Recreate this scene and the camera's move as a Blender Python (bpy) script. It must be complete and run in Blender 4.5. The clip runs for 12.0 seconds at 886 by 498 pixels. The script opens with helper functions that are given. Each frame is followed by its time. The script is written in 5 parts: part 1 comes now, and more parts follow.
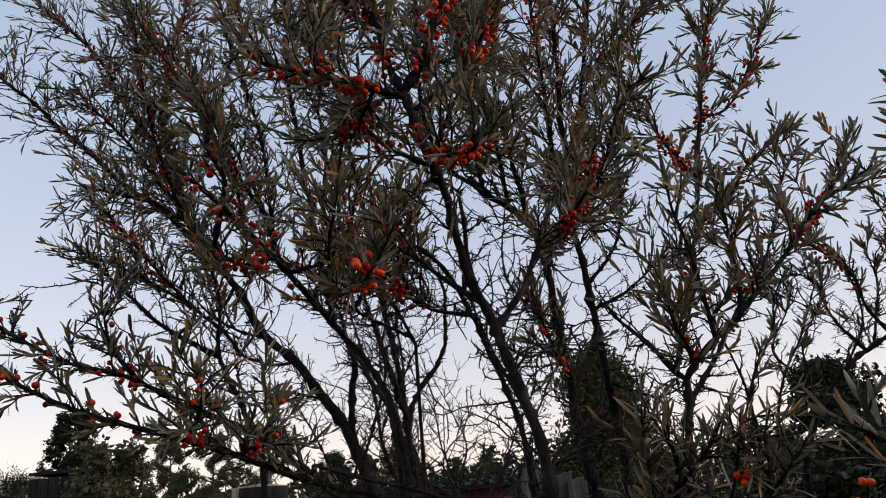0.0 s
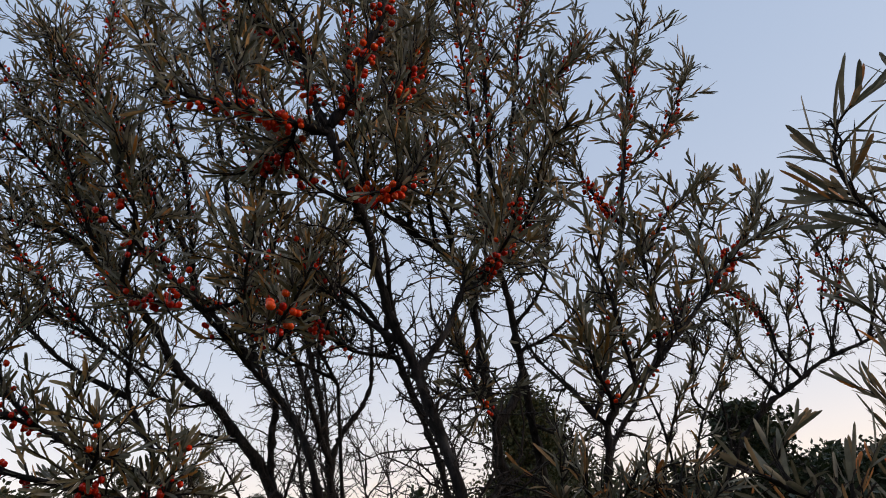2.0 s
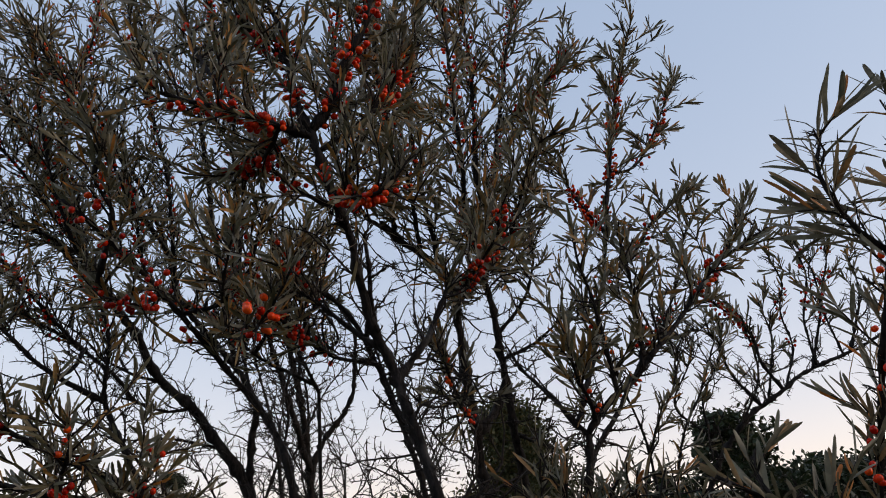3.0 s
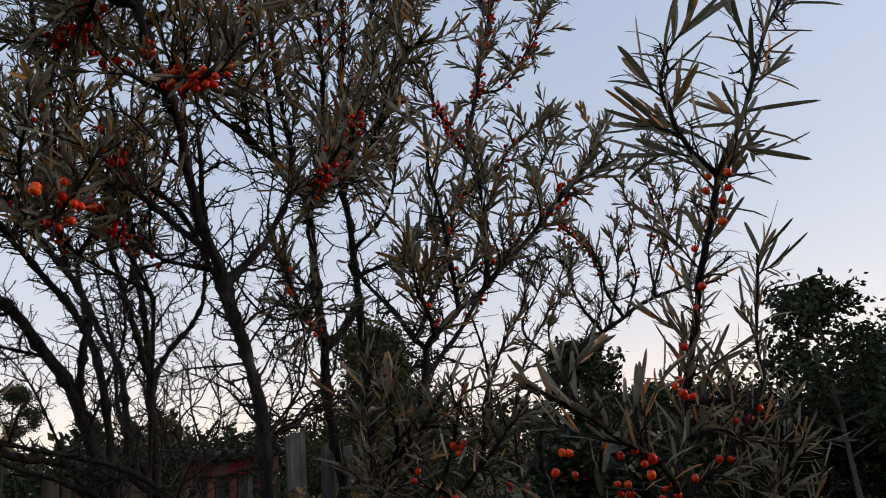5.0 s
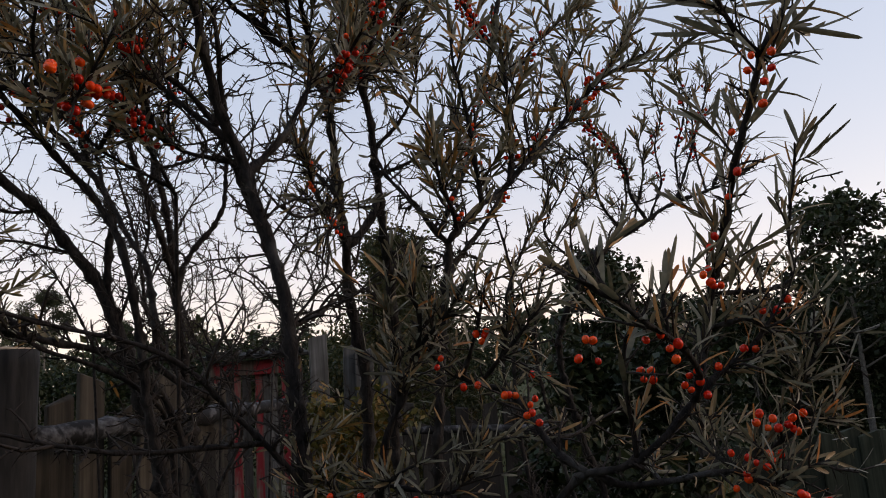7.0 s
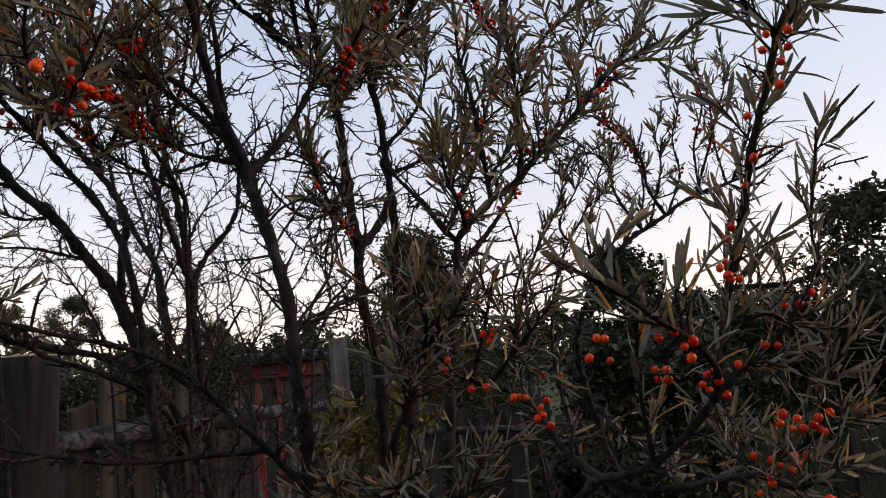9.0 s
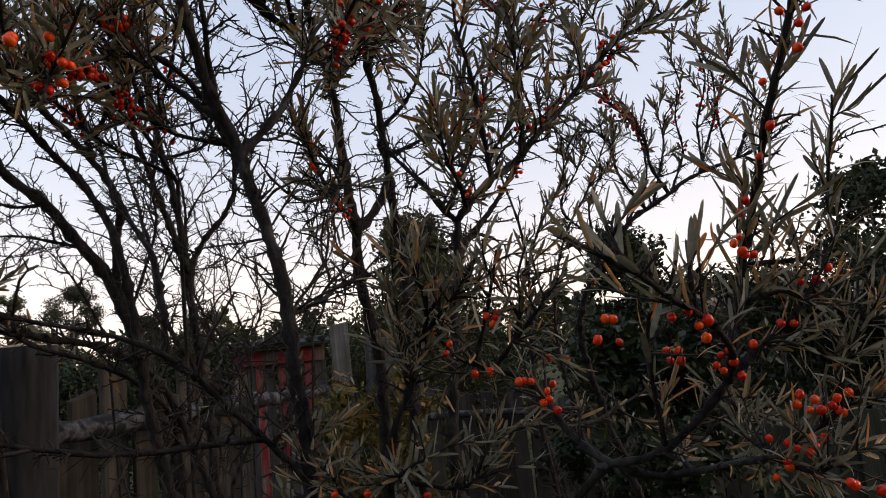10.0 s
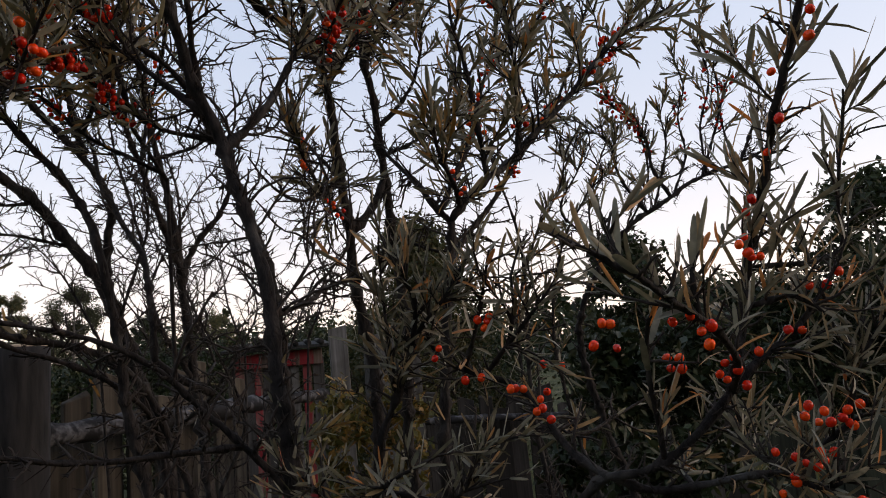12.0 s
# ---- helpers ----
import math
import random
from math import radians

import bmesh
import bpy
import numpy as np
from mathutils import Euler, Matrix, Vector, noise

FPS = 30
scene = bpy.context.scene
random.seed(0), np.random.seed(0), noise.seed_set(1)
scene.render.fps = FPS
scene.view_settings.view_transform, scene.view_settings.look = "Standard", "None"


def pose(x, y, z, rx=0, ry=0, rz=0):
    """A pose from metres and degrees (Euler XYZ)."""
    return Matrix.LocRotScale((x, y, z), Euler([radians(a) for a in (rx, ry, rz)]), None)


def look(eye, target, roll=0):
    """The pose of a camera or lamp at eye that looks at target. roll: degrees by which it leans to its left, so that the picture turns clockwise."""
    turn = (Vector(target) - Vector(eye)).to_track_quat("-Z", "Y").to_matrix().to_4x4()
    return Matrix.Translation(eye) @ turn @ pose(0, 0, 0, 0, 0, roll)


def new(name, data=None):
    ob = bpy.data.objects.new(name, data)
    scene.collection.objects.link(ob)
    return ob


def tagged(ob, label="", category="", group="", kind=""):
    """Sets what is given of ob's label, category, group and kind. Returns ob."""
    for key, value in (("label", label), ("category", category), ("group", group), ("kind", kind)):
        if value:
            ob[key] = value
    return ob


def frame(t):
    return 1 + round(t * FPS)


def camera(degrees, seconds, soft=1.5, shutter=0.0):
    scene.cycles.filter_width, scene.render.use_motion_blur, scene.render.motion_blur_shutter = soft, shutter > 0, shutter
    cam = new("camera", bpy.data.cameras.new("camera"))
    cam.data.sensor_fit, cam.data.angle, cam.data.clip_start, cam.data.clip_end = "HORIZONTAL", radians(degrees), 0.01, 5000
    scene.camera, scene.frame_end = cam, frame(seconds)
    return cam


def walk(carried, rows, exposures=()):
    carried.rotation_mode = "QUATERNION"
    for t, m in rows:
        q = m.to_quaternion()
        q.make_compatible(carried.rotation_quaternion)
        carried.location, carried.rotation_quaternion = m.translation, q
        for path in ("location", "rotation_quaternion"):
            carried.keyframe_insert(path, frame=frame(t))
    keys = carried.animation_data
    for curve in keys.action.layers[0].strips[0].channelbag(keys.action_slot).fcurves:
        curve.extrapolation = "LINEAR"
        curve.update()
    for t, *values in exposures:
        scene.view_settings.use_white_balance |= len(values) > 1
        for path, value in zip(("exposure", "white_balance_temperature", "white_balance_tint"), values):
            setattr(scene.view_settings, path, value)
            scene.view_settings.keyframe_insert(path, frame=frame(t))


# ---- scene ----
cam = camera(63.6, 12.0, soft=1.0, shutter=0.12)
PATH = [
    (0, (0.0637, -0.0182, 1.5306), (0.0605, 1.8611, 2.2150), -4.89),
    (0.5, (0.0647, -0.0192, 1.5315), (0.0292, 1.8447, 2.2558), -4.50),
    (1, (0.0668, -0.0162, 1.5334), (0.0794, 1.8287, 2.3057), -4.64),
    (1.5, (0.0729, -0.0112, 1.5362), (0.1822, 1.8347, 2.2984), -5.26),
    (2, (0.0770, -0.0062, 1.5371), (0.2666, 1.8307, 2.3052), -5.79),
    (2.5, (0.0790, 0.0008, 1.5381), (0.3082, 1.8273, 2.3199), -5.60),
    (2.7, (0.0811, 0.0008, 1.5390), (0.3093, 1.8265, 2.3230), -5.50),
    (4.3, (0.1045, 0.0119, 1.5251), (0.3488, 1.8722, 2.2175), -4.45),
    (4.5, (0.1164, 0.0149, 1.5236), (0.4444, 1.8832, 2.1576), -4.63),
    (5, (0.1296, 0.0399, 1.5283), (0.6837, 1.8776, 2.0902), -5.00),
    (5.5, (0.1334, 0.0379, 1.5231), (0.7144, 1.8946, 1.9870), -4.46),
    (6, (0.1302, 0.0520, 1.5184), (0.7306, 1.9214, 1.8985), -3.84),
    (6.5, (0.1261, 0.0570, 1.5146), (0.7085, 1.9411, 1.8476), -3.43),
    (7, (0.1279, 0.0570, 1.5115), (0.6269, 1.9665, 1.8353), -4.03),
    (7.2, (0.1289, 0.0580, 1.5115), (0.6256, 1.9686, 1.8323), -4.33),
    (8.8, (0.1490, 0.0730, 1.5127), (0.6214, 1.9907, 1.8277), -4.83),
    (9, (0.1480, 0.0770, 1.5118), (0.5899, 1.9996, 1.8411), -4.83),
    (9.5, (0.1470, 0.0910, 1.5130), (0.5806, 2.0206, 1.8106), -5.03),
    (10, (0.1530, 0.1020, 1.5118), (0.5931, 2.0319, 1.7982), -5.63),
    (10.5, (0.1610, 0.1160, 1.5126), (0.5840, 2.0500, 1.7968), -5.43),
    (11, (0.1620, 0.1360, 1.5118), (0.5771, 2.0640, 1.8443), -4.84),
    (11.5, (0.1680, 0.1330, 1.5125), (0.5960, 2.0581, 1.8453), -4.94),
    (12, (0.1689, 0.1290, 1.5114), (0.6048, 2.0579, 1.8101), -5.13),
]
walk(cam, [(t, look(eye, target, roll)) for t, eye, target, roll in PATH],
     exposures=[(0.0, 0.05, 7000, 12), (2.7, 0.03, 6850, 11), (5.5, 0.04, 7000, 12), (7.2, 0.17, 7200, 14), (9.0, 0.3, 7300, 14), (12.0, 0.35, 7300, 14)])

# ---- sky and light: clear dusk, the sun just down behind the shrubs ----
world = bpy.data.worlds.new("dusk_sky")
scene.world = world
world.use_nodes = True
wn, wl = world.node_tree.nodes, world.node_tree.links
sky = wn.new("ShaderNodeTexSky")
sky.sky_type = "NISHITA"
sky.sun_disc = False
sky.sun_elevation = radians(14.0)
sky.sun_rotation = radians(105.0)
sky.air_density, sky.dust_density, sky.ozone_density = 1.0, 0.2, 1.5
pale = wn.new("ShaderNodeHueSaturation")
pale.inputs["Saturation"].default_value = 1.32
wl.new(sky.outputs["Color"], pale.inputs["Color"])
haze = wn.new("ShaderNodeGamma")
haze.inputs["Gamma"].default_value = 0.45
wl.new(pale.outputs["Color"], haze.inputs["Color"])
# thin even haze: each colour's fall from the horizon to the zenith is softened
split, joined = wn.new("ShaderNodeSeparateColor"), wn.new("ShaderNodeCombineColor")
wl.new(haze.outputs["Color"], split.inputs["Color"])
for band, soften, gain in (("Red", 0.78, 1.275), ("Green", 0.76, 1.09), ("Blue", 0.60, 1.25)):
    power, scaled = wn.new("ShaderNodeMath"), wn.new("ShaderNodeMath")
    power.operation, scaled.operation = "POWER", "MULTIPLY"
    power.inputs[1].default_value, scaled.inputs[1].default_value = soften, gain
    wl.new(split.outputs[band], power.inputs[0])
    wl.new(power.outputs[0], scaled.inputs[0])
    wl.new(scaled.outputs[0], joined.inputs[band])
wl.new(joined.outputs["Color"], wn["Background"].inputs["Color"])
wn["Background"].inputs["Strength"].default_value = 0.465
sun = new("sun", bpy.data.lights.new("sun", "SUN"))
sun.data.energy, sun.data.angle, sun.data.color = 0.85, radians(20), (1.0, 0.82, 0.68)
sun.matrix_world = look((0, 0, 20), (-19.1, 5.1, 15.1))

# ---- materials ----
def material(name, rough=0.7, spec=0.3):
    m = bpy.data.materials.new(name)
    m.use_nodes = True
    b = m.node_tree.nodes["Principled BSDF"]
    b.inputs["Roughness"].default_value = rough
    b.inputs["Specular IOR Level"].default_value = spec
    return m, m.node_tree.nodes, m.node_tree.links, b


def ramp(nodes, stops):
    r = nodes.new("ShaderNodeValToRGB")
    while len(r.color_ramp.elements) < len(stops):
        r.color_ramp.elements.new(0.5)
    for e, (at, c) in zip(r.color_ramp.elements, stops):
        e.position, e.color = at, (*c, 1)
    return r


def noise_node(nodes, links, scale, detail=4.0, coords="Object", stretch=None):
    c = nodes.new("ShaderNodeTexCoord")
    n = nodes.new("ShaderNodeTexNoise")
    n.inputs["Scale"].default_value, n.inputs["Detail"].default_value = scale, detail
    if stretch:
        mp = nodes.new("ShaderNodeMapping")
        mp.inputs["Scale"].default_value = stretch
        links.new(c.outputs[coords], mp.inputs["Vector"])
        links.new(mp.outputs["Vector"], n.inputs["Vector"])
    else:
        links.new(c.outputs[coords], n.inputs["Vector"])
    return n


def mixed(nodes, links, fac, a, b, blend="MIX"):
    m = nodes.new("ShaderNodeMix")
    m.data_type, m.blend_type = "RGBA", blend
    for socket, v in ((m.inputs[0], fac), (m.inputs[6], a), (m.inputs[7], b)):
        if isinstance(v, (int, float)):
            socket.default_value = v
        elif isinstance(v, tuple):
            socket.default_value = (*v, 1)
        else:
            links.new(v, socket)
    return m.outputs[2]


def bump(nodes, links, height, strength, distance, b):
    bp = nodes.new("ShaderNodeBump")
    bp.inputs["Strength"].default_value, bp.inputs["Distance"].default_value = strength, distance
    links.new(height, bp.inputs["Height"])
    links.new(bp.outputs["Normal"], b.inputs["Normal"])


def leaf_material(name, stops, single=False, translucent=0.25, rough=0.5):
    """Leaves, each of its own shade, with mottling; single: one object a leaf."""
    m, n, l, b = material(name, rough, 0.22)
    pick = n.new("ShaderNodeObjectInfo").outputs["Random"] if single else n.new("ShaderNodeNewGeometry").outputs["Random Per Island"]
    r = ramp(n, stops)
    l.new(pick, r.inputs[0])
    spots = noise_node(n, l, 160.0, 3.0)
    shade = ramp(n, [(0.35, (0.72, 0.72, 0.72)), (0.7, (1.15, 1.12, 1.05))])
    l.new(spots.outputs["Fac"], shade.inputs[0])
    c = mixed(n, l, 1.0, r.outputs[0], shade.outputs[0], "MULTIPLY")
    l.new(c, b.inputs["Base Color"])
    bump(n, l, spots.outputs["Fac"], 0.25, 0.001, b)
    t = n.new("ShaderNodeBsdfTranslucent")
    l.new(c, t.inputs["Color"])
    mx = n.new("ShaderNodeMixShader")
    mx.inputs[0].default_value = translucent
    l.new(b.outputs[0], mx.inputs[1])
    l.new(t.outputs[0], mx.inputs[2])
    l.new(mx.outputs[0], n["Material Output"].inputs["Surface"])
    return m


BUCKTHORN = [(0.0, (0.115, 0.102, 0.054)), (0.30, (0.190, 0.172, 0.102)), (0.52, (0.295, 0.275, 0.212)), (0.67, (0.325, 0.305, 0.242)),
             (0.82, (0.23, 0.165, 0.075)), (0.94, (0.39, 0.215, 0.07)), (1.0, (0.50, 0.195, 0.044))]
M_leaf = leaf_material("buckthorn_leaf", BUCKTHORN, translucent=0.2, rough=0.5)
NEAR = [(0.0, (0.125, 0.112, 0.068)), (0.30, (0.205, 0.192, 0.130)), (0.58, (0.295, 0.285, 0.230)),
        (0.74, (0.22, 0.172, 0.100)), (0.87, (0.36, 0.25, 0.135)), (0.95, (0.50, 0.27, 0.11)), (1.0, (0.62, 0.20, 0.045))]
M_leaf_one = leaf_material("buckthorn_leaf_near", NEAR, single=True, translucent=0.24, rough=0.42)
M_leaf_near = leaf_material("buckthorn_leaf_pale", NEAR, translucent=0.24, rough=0.42)
M_dark_leaf = leaf_material("dark_green_leaf", [(0.0, (0.012, 0.02, 0.008)), (0.7, (0.028, 0.042, 0.015)), (1.0, (0.05, 0.05, 0.02))], translucent=0.12)
M_olive_leaf = leaf_material("olive_leaf", [(0.0, (0.036, 0.045, 0.018)), (0.6, (0.068, 0.074, 0.029)), (1.0, (0.12, 0.09, 0.033))])
M_yellow_leaf = leaf_material("yellowing_leaf", [(0.0, (0.05, 0.055, 0.014)), (0.55, (0.125, 0.105, 0.026)), (1.0, (0.24, 0.125, 0.032))])
M_conifer = leaf_material("dark_olive_needles", [(0.0, (0.02, 0.03, 0.014)), (0.6, (0.05, 0.06, 0.03)), (1.0, (0.09, 0.08, 0.045))], translucent=0.12)
M_birch_leaf = leaf_material("birch_leaf", [(0.0, (0.05, 0.06, 0.03)), (0.6, (0.09, 0.10, 0.05)), (1.0, (0.16, 0.12, 0.05))])


def bark_material(name, dark, light, lichen=(0.22, 0.23, 0.19)):
    m, n, l, b = material(name, 0.85, 0.2)
    grain = noise_node(n, l, 170.0, 6.0, stretch=(1.0, 1.0, 0.35))
    r = ramp(n, [(0.3, dark), (0.7, light)])
    l.new(grain.outputs["Fac"], r.inputs[0])
    patch = noise_node(n, l, 22.0, 5.0)
    pr = ramp(n, [(0.56, (0, 0, 0)), (0.68, (0.6, 0.6, 0.6))])
    l.new(patch.outputs["Fac"], pr.inputs[0])
    l.new(mixed(n, l, pr.outputs[0], r.outputs[0], lichen), b.inputs["Base Color"])
    bump(n, l, grain.outputs["Fac"], 1.0, 0.004, b)
    return m


M_bark = bark_material("buckthorn_bark", (0.004, 0.0032, 0.003), (0.029, 0.0235, 0.021), (0.072, 0.068, 0.063))
M_twig = bark_material("twig_bark", (0.016, 0.013, 0.011), (0.045, 0.035, 0.030), (0.07, 0.065, 0.055))
M_tree_bark = bark_material("tree_bark", (0.05, 0.045, 0.04), (0.14, 0.13, 0.115))


def log_material():
    """A barked log: pale grey wood with dark patches of bark left on it."""
    m, n, l, b = material("weathered_log", 0.85, 0.2)
    grain = noise_node(n, l, 60.0, 6.0)
    r = ramp(n, [(0.3, (0.028, 0.028, 0.030)), (0.7, (0.095, 0.095, 0.10))])
    l.new(grain.outputs["Fac"], r.inputs[0])
    patch = noise_node(n, l, 20.0, 5.0)
    pr = ramp(n, [(0.40, (0, 0, 0)), (0.50, (1, 1, 1))])
    l.new(patch.outputs["Fac"], pr.inputs[0])
    l.new(mixed(n, l, pr.outputs[0], r.outputs[0], (0.010, 0.010, 0.011)), b.inputs["Base Color"])
    bump(n, l, patch.outputs["Fac"], 0.8, 0.006, b)
    return m


M_log = log_material()


def post_material():
    """A round post with dark bark, pale in a long ragged patch on its -x side and on its sawn top."""
    m, n, l, b = material("pale_sided_post", 0.85, 0.2)
    grain = noise_node(n, l, 50.0, 6.0, stretch=(1.0, 1.0, 0.15))
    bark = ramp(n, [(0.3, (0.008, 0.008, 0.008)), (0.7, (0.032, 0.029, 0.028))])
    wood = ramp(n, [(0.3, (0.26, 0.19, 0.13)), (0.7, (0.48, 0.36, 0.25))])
    l.new(grain.outputs["Fac"], bark.inputs[0])
    l.new(grain.outputs["Fac"], wood.inputs[0])
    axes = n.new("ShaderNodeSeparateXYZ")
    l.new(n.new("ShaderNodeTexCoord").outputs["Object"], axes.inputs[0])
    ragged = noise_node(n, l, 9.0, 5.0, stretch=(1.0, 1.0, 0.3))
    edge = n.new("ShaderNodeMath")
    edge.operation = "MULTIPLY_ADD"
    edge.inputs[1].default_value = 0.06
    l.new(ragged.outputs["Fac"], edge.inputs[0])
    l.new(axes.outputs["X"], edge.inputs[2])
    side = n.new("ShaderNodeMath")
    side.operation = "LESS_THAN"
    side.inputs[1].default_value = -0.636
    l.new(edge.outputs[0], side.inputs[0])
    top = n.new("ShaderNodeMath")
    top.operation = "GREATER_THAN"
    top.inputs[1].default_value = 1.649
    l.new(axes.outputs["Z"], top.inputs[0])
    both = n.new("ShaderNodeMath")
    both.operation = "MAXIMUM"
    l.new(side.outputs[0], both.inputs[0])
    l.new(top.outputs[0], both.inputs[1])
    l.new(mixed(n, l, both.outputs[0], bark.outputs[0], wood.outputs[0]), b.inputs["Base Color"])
    bump(n, l, grain.outputs["Fac"], 0.6, 0.004, b)
    return m


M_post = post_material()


def fruit_material(name, joined=False):
    m, n, l, b = material(name, 0.27, 0.35)
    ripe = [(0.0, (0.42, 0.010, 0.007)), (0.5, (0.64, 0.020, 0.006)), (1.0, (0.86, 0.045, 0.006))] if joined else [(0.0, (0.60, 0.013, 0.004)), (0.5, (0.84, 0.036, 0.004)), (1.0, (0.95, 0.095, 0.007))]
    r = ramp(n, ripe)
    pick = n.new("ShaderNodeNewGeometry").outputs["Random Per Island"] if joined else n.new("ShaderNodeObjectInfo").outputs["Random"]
    l.new(pick, r.inputs[0])
    dots = noise_node(n, l, 700.0, 2.0)
    shade = ramp(n, [(0.3, (0.8, 0.75, 0.7)), (0.65, (1.08, 1.08, 1.0))])
    l.new(dots.outputs["Fac"], shade.inputs[0])
    l.new(mixed(n, l, 1.0, r.outputs[0], shade.outputs[0], "MULTIPLY"), b.inputs["Base Color"])
    b.inputs["Subsurface Weight"].default_value = 0.2
    b.inputs["Subsurface Radius"].default_value = (0.004, 0.001, 0.0005)
    b.inputs["Subsurface Scale"].default_value = 1.0
    return m


M_berry = fruit_material("orange_red_berry")
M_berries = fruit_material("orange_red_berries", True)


def plank_material(name, a, b_, paint=None):
    """Weathered boards, each of its own shade, grain along z."""
    m, n, l, b = material(name, 0.85, 0.15)
    grain = noise_node(n, l, 60.0, 6.0, stretch=(1.0, 1.0, 0.04))
    r = ramp(n, [(0.3, a), (0.7, b_)])
    l.new(grain.outputs["Fac"], r.inputs[0])
    own = ramp(n, [(0.0, (0.42, 0.41, 0.40)), (1.0, (1.3, 1.3, 1.28))])
    l.new(n.new("ShaderNodeObjectInfo").outputs["Random"], own.inputs[0])
    c = mixed(n, l, 1.0, r.outputs[0], own.outputs[0], "MULTIPLY")
    stain = noise_node(n, l, 5.0, 5.0)
    sr = ramp(n, [(0.35, (0.55, 0.53, 0.5)), (0.65, (1, 1, 1))])
    l.new(stain.outputs["Fac"], sr.inputs[0])
    c = mixed(n, l, 1.0, c, sr.outputs[0], "MULTIPLY")
    if paint:
        worn = noise_node(n, l, 18.0, 6.0, stretch=(1.0, 1.0, 0.2))
        wr = ramp(n, [(0.44, (0, 0, 0)), (0.56, (1, 1, 1))])
        l.new(worn.outputs["Fac"], wr.inputs[0])
        c = mixed(n, l, wr.outputs[0], c, paint)
    l.new(c, b.inputs["Base Color"])
    bump(n, l, grain.outputs["Fac"], 0.5, 0.002, b)
    return m


M_plank = plank_material("weathered_plank", (0.038, 0.033, 0.027), (0.125, 0.108, 0.085))
M_grey_plank = plank_material("grey_plank", (0.045, 0.044, 0.043), (0.13, 0.127, 0.124))
M_green_plank = plank_material("mossy_plank", (0.020, 0.024, 0.017), (0.050, 0.058, 0.040))
M_red_plank = plank_material("red_plank", (0.09, 0.065, 0.055), (0.20, 0.16, 0.14), (0.16, 0.016, 0.020))
M_dark_wall = plank_material("dark_wall", (0.05, 0.045, 0.04), (0.10, 0.09, 0.08))
M_old_wood = plank_material("dark_old_wood", (0.018, 0.016, 0.015), (0.055, 0.050, 0.046))
M_roof = plank_material("dark_roofing", (0.012, 0.012, 0.012), (0.035, 0.034, 0.032))


def ground_material():
    m, n, l, b = material("rough_grass", 0.95, 0.1)
    big = noise_node(n, l, 0.6, 6.0)
    r = ramp(n, [(0.3, (0.03, 0.035, 0.014)), (0.55, (0.06, 0.065, 0.025)), (0.75, (0.10, 0.085, 0.045))])
    l.new(big.outputs["Fac"], r.inputs[0])
    fine = noise_node(n, l, 30.0, 5.0)
    fr = ramp(n, [(0.3, (0.6, 0.6, 0.6)), (0.7, (1.2, 1.2, 1.2))])
    l.new(fine.outputs["Fac"], fr.inputs[0])
    l.new(mixed(n, l, 1.0, r.outputs[0], fr.outputs[0], "MULTIPLY"), b.inputs["Base Color"])
    bump(n, l, fine.outputs["Fac"], 0.8, 0.03, b)
    return m


M_ground = ground_material()

# ---- builders ----
rng = np.random.default_rng(7)


def unit(v):
    v = np.asarray(v, float)
    return v / (np.linalg.norm(v) + 1e-9)


def around(v):
    """Two directions square to v."""
    v = unit(v)
    a = unit(np.cross(v, (0.31, 0.22, 0.93) if abs(v[2]) < 0.9 else (1.0, 0.1, 0.0)))
    return a, np.cross(v, a)


def smooth_line(points, step):
    """A smooth line through the points, resampled about every step metres."""
    p = np.array(points, float)
    k = np.concatenate([[0], np.cumsum(np.linalg.norm(np.diff(p, axis=0), axis=1) ** 0.75 + 1e-6)])
    m = np.zeros_like(p)
    m[0], m[-1] = (p[1] - p[0]) / (k[1] - k[0]), (p[-1] - p[-2]) / (k[-1] - k[-2])
    for i in range(1, len(p) - 1):
        a, b = k[i] - k[i - 1], k[i + 1] - k[i]
        m[i] = ((p[i] - p[i - 1]) / a * b + (p[i + 1] - p[i]) / b * a) / (a + b)
    out = []
    for i in range(len(p) - 1):
        n = max(2, int(np.linalg.norm(p[i + 1] - p[i]) / step))
        t = np.linspace(0, 1, n, endpoint=False)[:, None]
        w = k[i + 1] - k[i]
        out.append((2 * t ** 3 - 3 * t ** 2 + 1) * p[i] + (t ** 3 - 2 * t ** 2 + t) * w * m[i]
                   + (3 * t ** 2 - 2 * t ** 3) * p[i + 1] + (t ** 3 - t ** 2) * w * m[i + 1])
    out.append(p[-1:])
    return np.vstack(out)


